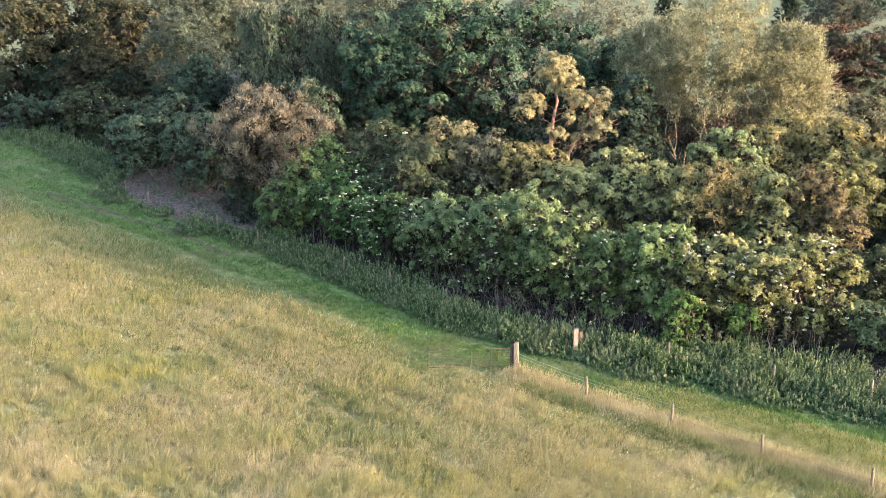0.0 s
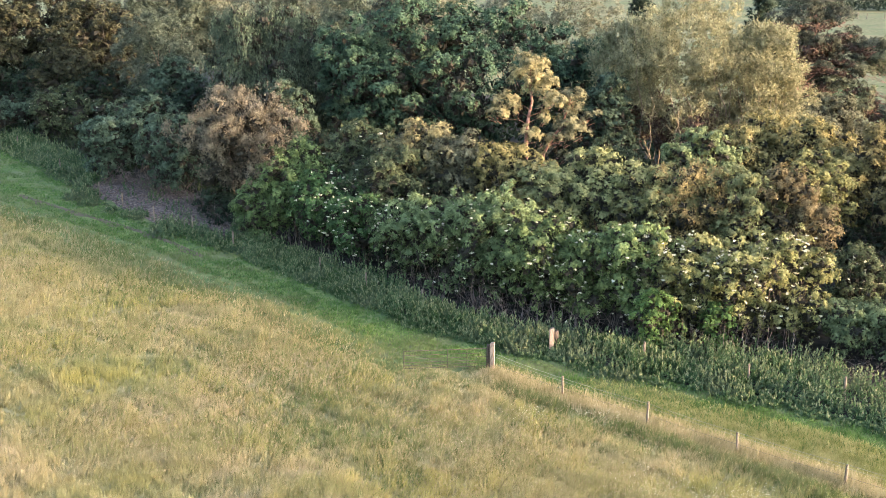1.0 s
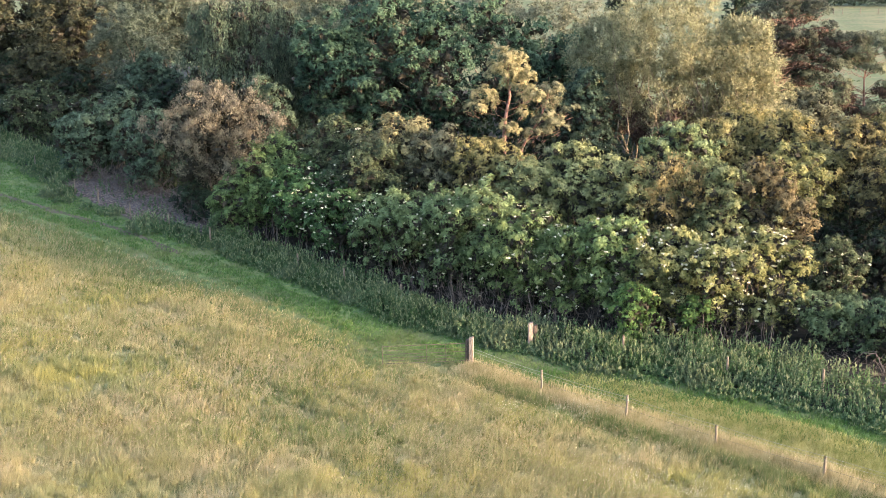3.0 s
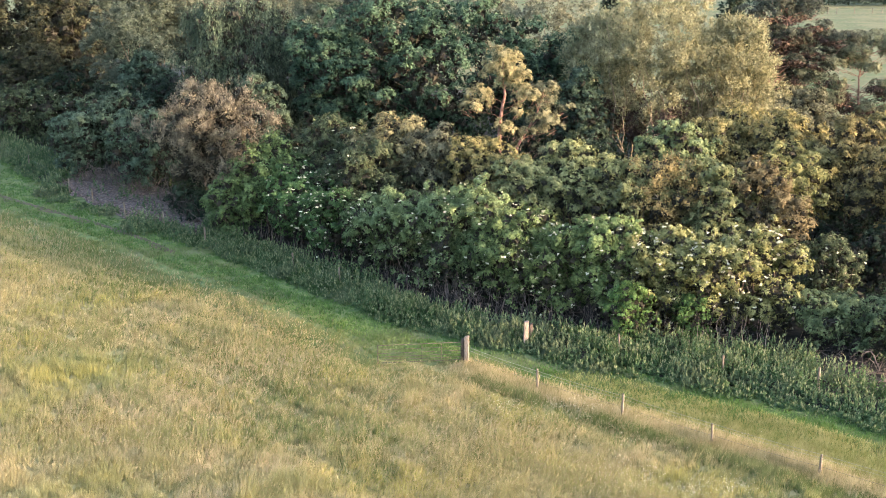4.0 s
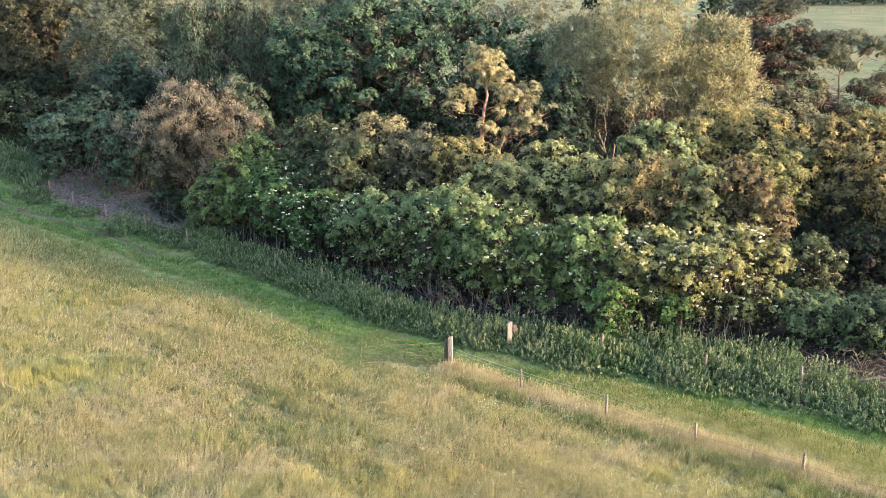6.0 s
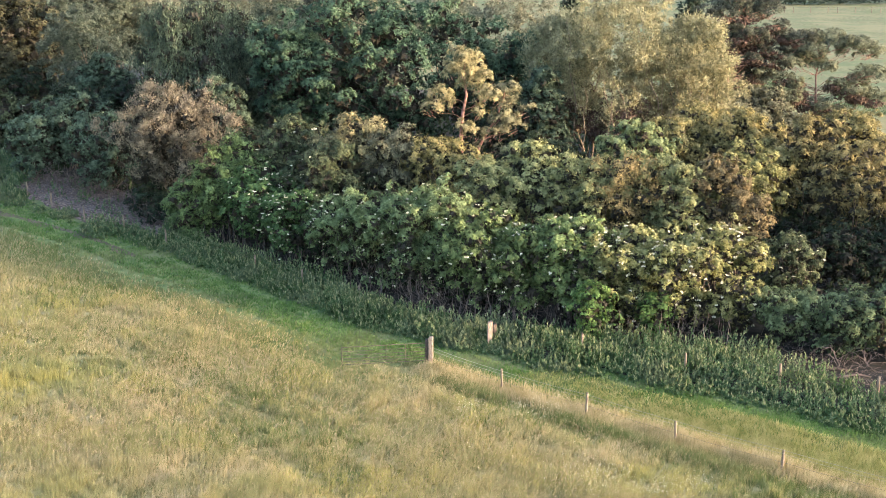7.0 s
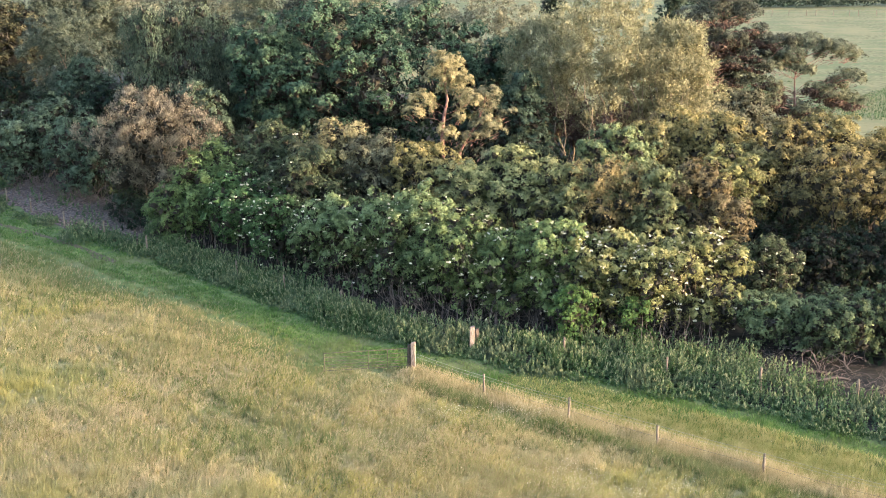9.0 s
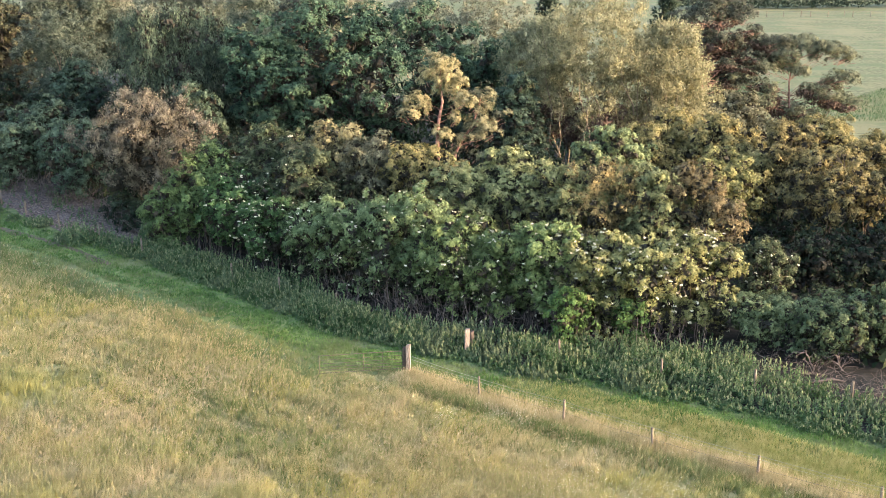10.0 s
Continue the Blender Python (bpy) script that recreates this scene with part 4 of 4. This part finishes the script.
plant("pine_dark", 29.8, 106.0, 15.2, 4.3,
      pads=[(-0.62, 13.46, 0.90), (0.69, 13.56, 0.90), (2.00, 13.28, 0.70), (2.56, 13.74, 0.60), (-1.55, 12.90, 0.70), (-2.48, 13.09, 0.70), (3.49, 11.41, 0.70), (4.61, 11.04, 0.75), (5.54, 10.63, 0.50), (2.37, 11.04, 0.60), (-0.62, 11.60, 0.90), (0.60, 11.41, 0.80), (-0.99, 10.10, 0.90), (0.32, 10.10, 0.80), (1.62, 10.29, 0.70), (3.12, 9.92, 0.60), (4.24, 9.64, 0.50), (-1.36, 8.80, 0.80), (-0.06, 8.52, 0.80), (1.25, 8.80, 0.60), (2.74, 8.70, 0.60), (4.24, 8.42, 0.50), (1.44, 7.49, 0.60), (2.56, 7.21, 0.50), (1.62, 5.91, 0.50), (1.06, 6.56, 0.50), (1.25, 4.13, 0.70), (0.22, 3.39, 0.60), (-0.62, 14.58, 0.80), (1.06, 14.39, 0.80)])
plant("pine_open", 37.2, 106.0, 11.1, 4.0,
      pads=[(-0.93, 9.92, 0.75), (0.19, 10.20, 0.85), (1.31, 10.29, 0.85), (2.43, 10.38, 0.80), (3.36, 9.92, 0.75), (3.92, 9.36, 0.55), (-1.68, 9.54, 0.60), (-2.15, 8.95, 0.50), (-0.75, 8.61, 0.55), (0.28, 8.52, 0.60), (4.10, 7.49, 0.45), (3.64, 7.86, 0.40), (2.61, 6.37, 0.60), (3.73, 5.81, 0.55), (4.66, 5.44, 0.40), (1.31, 6.75, 0.40), (-1.68, 6.00, 0.45), (-2.24, 5.53, 0.40), (-0.93, 4.88, 0.50), (0.65, 4.88, 0.50), (2.05, 4.51, 0.55), (2.43, 3.29, 0.60), (-1.68, 3.20, 0.50), (-0.19, 3.39, 0.50), (1.31, 3.20, 0.45), (-2.43, 7.31, 0.45), (-3.17, 7.59, 0.40)],
      spine=[(0.1, 0.0, -0.1), (0.0, 0.0, 3.0), (0.15, 0.0, 5.0), (-0.05, 0.0, 7.5), (0.3, 0.0, 10.2)])
plant("pine_dark", -8.6, 124.0, 13.6, 2.4)
plant("brown_tree", -44.0, 139.0, 11.5, 4.2)
plant("brown_tree", -5.0, 113.0, 9.5, 3.4)
plant("grey_willow", -37.5, 134.0, 14.6, 3.8)
plant("grey_willow", -31.9, 119.0, 12.2, 4.4)
plant("weeping", -19.1, 106.0, 14.3, 5.6)
plant("weeping", -15.4, 110.0, 13.1, 4.2)
plant("dark_bush", -14.9, 96.0, 8.7, 2.4)
plant("brown_tree", -41.4, 129.0, 12.8, 5.6)
plant("brown_tree", -48.0, 131.0, 14.1, 5.6)
plant("brown_tree", -52.6, 129.0, 12.7, 5.0)
plant("brown_tree", -42.2, 123.0, 8.2, 3.6)
plant("holly_bush", -46.3, 125.0, 7.0, 4.2)
plant("holly_bush", -51.9, 126.0, 6.2, 4.2)
plant("holly_bush", -38.6, 120.0, 6.4, 3.4)
plant("holly_bush", -30.8, 112.0, 5.8, 3.2)
plant("holly_bush", -26.0, 110.0, 7.2, 3.2)
plant("grey_willow", -32.8, 137.0, 13.9, 4.0)
plant("grey_willow", -10.6, 116.0, 11.3, 3.4)
plant("grey_willow", -13.8, 133.0, 13.7, 3.2)
plant("willow_far", -10.3, 152.0, 13.6, 3.6)
plant("willow_far", -36.0, 151.0, 15.5, 5.0)
plant("willow_far", -25.5, 152.0, 15.0, 4.6)
plant("willow_far", -18.5, 150.0, 15.0, 4.4)
plant("willow_far", -4.0, 156.0, 13.6, 4.4)
plant("willow_far", 4.4, 142.0, 12.6, 4.1)
plant("willow_far", -29.8, 140.0, 13.0, 3.9)
plant("holly_bush", 24.6, 61.8, 1.7, 2.3)
plant("holly_bush", 28.2, 60.4, 1.7, 2.3)
# dark fillers and twiggy bushes below the pines
plant("holly_bush", 8.6, 87.5, 4.6, 2.4)
plant("holly_bush", 12.6, 88.5, 4.4, 2.5)
plant("twiggy_bush", 28.6, 101.0, 5.6, 2.6)
plant("twiggy_bush", 33.0, 103.0, 4.4, 2.2)
# unseen bushes added right of the view, placed to block the low sun
plant("holly_bush", 33.9, 66.0, 7.5, 2.8)
plant("holly_bush", 38.4, 65.0, 8.0, 3.0)
plant("holly_bush", 39.6, 69.5, 8.0, 3.4)
plant("holly_bush", 41.6, 75.0, 8.0, 3.4)
plant("low_bush", 31.8, 55.5, 4.0, 2.4)
# further bushes and trees within the view
plant("brown_tree", 29.6, 112.0, 9.2, 3.4)
plant("twiggy_bush", 31.6, 104.5, 6.6, 2.6)
plant("twiggy_bush", 26.8, 103.5, 6.4, 2.4)
plant("hawthorn_pale", 24.6, 77.5, 6.4, 1.7)
plant("holly_bush", -18.0, 84.6, 1.9, 1.5)
plant("holly_bush", -19.6, 87.4, 1.8, 1.6)
plant("dark_bush", -28.6, 113.5, 8.4, 2.4)


# ---- gate, posts and fences ----
def timber(w, d, h, rng, mat, name, parent, slope=0.03):
    """A squared post with worn edges and a slightly sloping top, its foot in the soil."""
    bm = bmesh.new()
    bmesh.ops.create_cube(bm, size=1, matrix=Matrix.Diagonal((w, d, h + 0.3, 1)))
    for v in bm.verts:
        if v.co.z > 0:
            v.co.z += slope * (1 if v.co.x > 0 else -1)
        v.co.x += rng.uniform(-0.008, 0.008)
        v.co.y += rng.uniform(-0.008, 0.008)
        v.co.z += (h - 0.3) / 2
    bmesh.ops.bevel(bm, geom=bm.edges[:], offset=min(w, d) * 0.1, segments=2, affect="EDGES")
    me = bpy.data.meshes.new(name)
    bm.to_mesh(me)
    bm.free()
    me.materials.append(mat)
    return part(name, me, parent) if parent else new(name, me)


def round_post(h, r, mat, name, parent, rng, n=9):
    """A round stake with a slightly domed, weathered top."""
    tilt = rng.normal(0, 0.02, 2) * h
    z = np.array([-0.25, 0, h * 0.5, h * 0.92, h * 0.985, h])
    pts = np.stack([tilt[0] * z / h, tilt[1] * z / h, z], 1)
    me = mesh_of(name, *tube(pts, r * np.array([1.05, 1.03, 1.0, 0.97, 0.8, 0.25]), n), mat, True)
    return part(name, me, parent)


def wire_between(a, b, sag, r, mat, parent, name="wire"):
    u = np.linspace(0, 1, 9)[:, None]
    pts = np.asarray(a) + (np.asarray(b) - np.asarray(a)) * u
    pts[:, 2] -= (sag * 4 * u * (1 - u))[:, 0]
    return part(name, mesh_of(name, *tube(pts, np.full(9, r), 5), mat, True), parent)


post_rng = random.Random(8)
stake_rng = np.random.default_rng(9)


def build_gate():
    gate = tagged(new("field_gate"), "closed brown-grey tubular steel field gate between meadow and track", "gate")
    a, b = Vector((0.86, 55.5, 0)), Vector((-3.35, 55.0, 0))
    turn = math.atan2(b.y - a.y, b.x - a.x)
    gate.matrix_world = Matrix.Translation(a) @ Matrix.Rotation(turn, 4, "Z")
    length = (b - a).length

    def bar(name, p, q, r):
        part(name, mesh_of(name, *tube(np.linspace(p, q, 3), np.full(3, r), 8), GATE_STEEL, True), gate)

    for z, r in ((1.13, 0.024), (0.9, 0.016), (0.7, 0.016), (0.52, 0.016), (0.36, 0.016), (0.2, 0.02)):
        bar("rail", (0.05, 0, z), (length, 0, z), r)
    for x in (0.05, length):
        bar("end_upright", (x, 0, 0.17), (x, 0, 1.155), 0.027)
    for x in (length * 0.25, length * 0.48):
        bar("upright", (x, 0.03, 0.19), (x, 0.03, 1.14), 0.017)
    bar("hinge", (-0.1, 0, 1.0), (0.06, 0, 1.0), 0.02)
    bar("hinge", (-0.1, 0, 0.3), (0.06, 0, 0.3), 0.02)


def build_posts():
    for x, y, w, h, mat, label in ((0.88, 55.6, 0.17, 1.30, RED_WOOD, "reddish timber post beside the gate post"),
                                   (1.1, 55.45, 0.21, 1.48, OAK_WOOD, "stout pale timber gate post"),
                                   (4.2, 57.7, 0.24, 1.45, OAK_WOOD, "stout weathered timber post among the nettles"),
                                   (4.5, 58.05, 0.18, 1.2, RED_WOOD, "shorter reddish timber post beside a taller one")):
        post = new("timber_post")
        tagged(post, label, "post")
        post.location = (x, y, 0)
        post.rotation_euler = (post_rng.uniform(-0.02, 0.02), post_rng.uniform(-0.02, 0.02), post_rng.uniform(-0.3, 0.3))
        timber(w, w, h, post_rng, mat, "shaft", post)


def build_fence(name, label, spots, height, r, lines, bare=()):
    fence = tagged(new(name), label, "fence")
    fence.location = (spots[0][0], spots[0][1], 0)
    for k, (x, y) in enumerate(spots):
        if k in bare:
            continue
        stake = round_post(height * stake_rng.uniform(0.94, 1.06), r * stake_rng.uniform(0.9, 1.15), STAKE_WOOD, "post", fence, stake_rng)
        stake.location = (x - spots[0][0], y - spots[0][1], 0)
    for z, wr, m, label_ in lines:
        for (x0, y0), (x1, y1) in zip(spots, spots[1:]):
            o = spots[0]
            wire_between((x0 - o[0], y0 - o[1] - r, z), (x1 - o[0], y1 - o[1] - r, z), 0.04, wr, m, fence, label_)
    return fence


build_gate()
build_posts()
build_fence("wire_fence", "rope and wire fence on slim wooden stakes",
            [(1.25, 55.0), (4.4, 51.9), (8.0, 49.0), (11.4, 46.0), (15.1, 43.1), (19.0, 40.1), (22.9, 37.1)], 1.1, 0.055,
            ((1.04, 0.011, ROPE, "rope"), (0.88, 0.008, ROPE, "rope"), (0.5, 0.006, WIRE, "wire")), (0,))
build_fence("stake_fence", "old wire fence on grey stakes among nettles",
            [(-44.5, 112.5), (-36.6, 101.6), (-30.3, 92.6), (-27.4, 89.0), (-23.8, 84.8), (-20.1, 81.3), (-16.4, 77.5), (-9.6, 71.2), (-6.4, 68.1), (-2.8, 64.8), (4.0, 58.0)], 1.2, 0.06,
            ((1.0, 0.003, WIRE, "wire"), (0.6, 0.003, WIRE, "wire")), (10,))
build_fence("stake_fence", "old wire fence on grey stakes among nettles",
            [(4.4, 57.9), (8.9, 56.5), (13.55, 53.6), (17.75, 52.0), (21.8, 50.2), (25.6, 48.0)], 1.2, 0.06,
            ((1.0, 0.003, WIRE, "wire"), (0.6, 0.003, WIRE, "wire")), (0,))


# ---- bare ground and dead brushwood under the hedge ----
def brushwood(x0, x1, depth, n, height, seed, label, thick=1.0, reach=1.0, mat=None, sag=0.09):
    """A tangle of thin dead twigs at the hedge foot."""
    rng = np.random.default_rng(seed)
    vs, fs, base = [], [], 0
    for _ in range(n):
        x = rng.uniform(x0, x1)
        y = HEDGE_EDGE(x) + rng.uniform(*depth)
        a = np.array([x, y, 0.03])
        turn = rng.uniform(0, 2 * np.pi)
        long = rng.uniform(0.6, 1.9) * reach
        rise = rng.uniform(0.1, 1) * height
        b = a + np.array([math.cos(turn) * long, math.sin(turn) * long * 0.7, rise])
        pts = bent(rng, a, b, sag, 6)
        pts[:, 2] = np.maximum(pts[:, 2], 0.03)
        v, f = tube(pts, thick * rng.uniform(0.008, 0.022) * np.linspace(1, 0.35, 6), 4)
        vs.append(v)
        fs.append(f + base)
        base += len(v)
    return stuff("brushwood", np.vstack(vs), np.vstack(fs), mat or TWIG, label, "brushwood")


tagged(strip("bare_ground_1", -33, -14.5, lambda x: WEED_EDGE(x) + 1.3, lambda x: HEDGE_EDGE(x) + 2.5, 0.035, LITTER), "bare purple-brown ground strewn with dry leaf litter", "bare ground", kind="structure")
# takes the darker soil instead of litter, to paint the bramble's shade
tagged(strip("bare_ground_2", 18.4, 28, lambda x: HEDGE_EDGE(x) - 2.2, lambda x: HEDGE_EDGE(x) + 3, 0.035, FLOOR), "bare ground with litter under the bramble bush, shade put into its colour", "bare ground", kind="structure")


def fallen_leaves(x0, x1, low, high, n, seed, label, big=1.0):
    rng = np.random.default_rng(seed)
    x = rng.uniform(x0, x1, n)
    u = rng.uniform(0, 1, n)
    y = low(x) * (1 - u) + high(x) * u
    place = np.stack([x, y, ground_z(x, y) + 0.06], 1)
    size = big * rng.uniform(0.08, 0.26, n)
    stuff("fallen_leaves", *kites(place, rng.normal(0, 1, (n, 3)) * [1, 1, 0.15], np.array([0, 0, 1.0]) + rng.normal(0, 0.25, (n, 3)), size, size * 0.5), DRY_LEAF, label, "leaf litter")


fallen_leaves(-32, -15, lambda x: WEED_EDGE(x) + 1.6, lambda x: HEDGE_EDGE(x) + 1.5, 5000, 25, "dry pale leaves and bits of wood on bare ground")
fallen_leaves(18.8, 27, lambda x: HEDGE_EDGE(x) - 2.0, lambda x: HEDGE_EDGE(x) + 2, 1200, 26, "dry leaves under the bramble bush", 0.5)
brushwood(-31, -14, (-0.9, 2.2), 380, 1.8, 21, "tangle of dead purple-brown twigs under the hedge", 1.6, 1.1, DEAD_WOOD)
brushwood(18.6, 26, (-1.2, 2.2), 110, 0.9, 22, "pale dead twigs and fallen branches under the bushes")
brushwood(-16, 17, (-1.6, 0.6), 190, 2.2, 24, "pale bare stems standing at the hedge foot", 1.3, 0.2, DEAD_WOOD, 0.03)
brushwood(-6, 16, (-0.3, 2.5), 460, 2.2, 23, "thin bare twigs at the foot of the hedge")


def dead_branch(x, y, spread, seed):
    """A bleached forked branch, its butt on the ground."""
    rng = np.random.default_rng(seed)
    root = tagged(new("dead_branch"), "bleached forked dead branch under the bramble bush", "branch")
    root.location = (x, y, 0)
    top = np.array([-0.3, 0.3, 1.05])
    limb = bent(rng, np.array([0.1, 0, 0.0]), top, 0.05, 7)
    part("stem", mesh_of("stem", *tube(limb, 0.04 * np.linspace(1, 0.45, 7), 7), DEAD_WOOD, True), root)
    for k in range(11):
        a = limb[1 + k % 5]
        b = np.array([rng.uniform(-1, 1) * spread, rng.uniform(-0.4, 0.4), rng.uniform(0.05, 0.6)])
        pts = bent(rng, a, b, 0.08, 7)
        pts[:, 2] = np.maximum(pts[:, 2] + 0.35 * np.sin(np.linspace(0, math.pi, 7)), 0.04)
        part("twig", mesh_of("twig", *tube(pts, 0.015 * np.linspace(1, 0.4, 7), 5), DEAD_WOOD, True), root)


dead_branch(21.4, 54.4, 1.4, 51)
dead_branch(22.9, 54.3, 1.3, 52)
log = tagged(new("fallen_log"), "pale fallen log lying on the bare ground", "log")
log.location = (21.5, 52.9, 0)
part("wood", mesh_of("wood", *tube(bent(np.random.default_rng(53), np.array([-0.5, 0, 0.12]), np.array([1.0, -0.1, 0.12]), 0.02, 6), [0.05, 0.06, 0.06, 0.055, 0.05, 0.04], 8), DEAD_WOOD, True), log)


# dark leaves added to cover the floor where skylight made it too bright
def undergrowth():
    rng = np.random.default_rng(41)
    n = 34000
    x = rng.uniform(-58, 38, n)
    y = HEDGE_EDGE(x) + 2 + rng.uniform(0, 1, n) * (140 - 0.3 * x - HEDGE_EDGE(x))
    keep = clump_noise(x, y, 0.5) > -0.5
    x, y = x[keep], y[keep]
    n = len(x)
    place = np.stack([x, y, rng.uniform(0.1, 1.0, n) * (0.9 + 0.5 * clump_noise(x, y, 0.7))], 1)
    size = rng.uniform(0.35, 0.7, n)
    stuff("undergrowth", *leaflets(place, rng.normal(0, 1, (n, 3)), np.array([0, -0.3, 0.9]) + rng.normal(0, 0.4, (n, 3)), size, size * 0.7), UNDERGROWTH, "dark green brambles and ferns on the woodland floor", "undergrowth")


undergrowth()


# ---- beyond the wood: a far field with its post fence and hedge ----
def far_field():
    spots = [(70 + 3.2 * k + 0.7 * math.sin(k * 2.1), 262 - 0.15 * k + 0.3 * math.sin(k * 1.3)) for k in range(36)]
    build_fence("field_fence", "far wooden post fence along a pale green field", spots, 1.4, 0.08, ((1.2, 0.02, WIRE, "wire"),))
    rng = np.random.default_rng(31)
    n = 22000
    x = rng.uniform(72, 240, n)
    y = 288 + rng.normal(0, 2.2, n) + 3 * np.sin(x * 0.05)
    z = rng.uniform(0.1, 1, n) * (4.5 + 1.8 * clump_noise(x, y * 0, 0.16) + 0.8 * clump_noise(x, y, 0.6))
    place = np.stack([x, y, z], 1)
    size = rng.uniform(0.35, 0.7, n)
    stuff("far_hedge", *kites(place, rng.normal(0, 1, (n, 3)), np.array([0, -0.7, 0.7]) + rng.normal(0, 0.4, (n, 3)), size, size * 0.7),
          SPECIES["conifer"]["mat"], "dark hedge along the far side of the pale field", "hedge")
    m = 34000
    rx, ry = rng.uniform(28, 95, m), rng.uniform(116, 158, m)
    keep = clump_noise(rx, ry, 0.22) + 0.4 * clump_noise(rx, ry, 0.7) > 0.05
    rx, ry = rx[keep], ry[keep]
    stuff("rushes", *blades(rng, rx, ry, rng.uniform(0.15, 0.42, len(rx)), rng.uniform(0.06, 0.12, len(rx)), 0.4, 0.1), NETTLE, "darker green rush tufts across the far field", "rushes")


far_field()
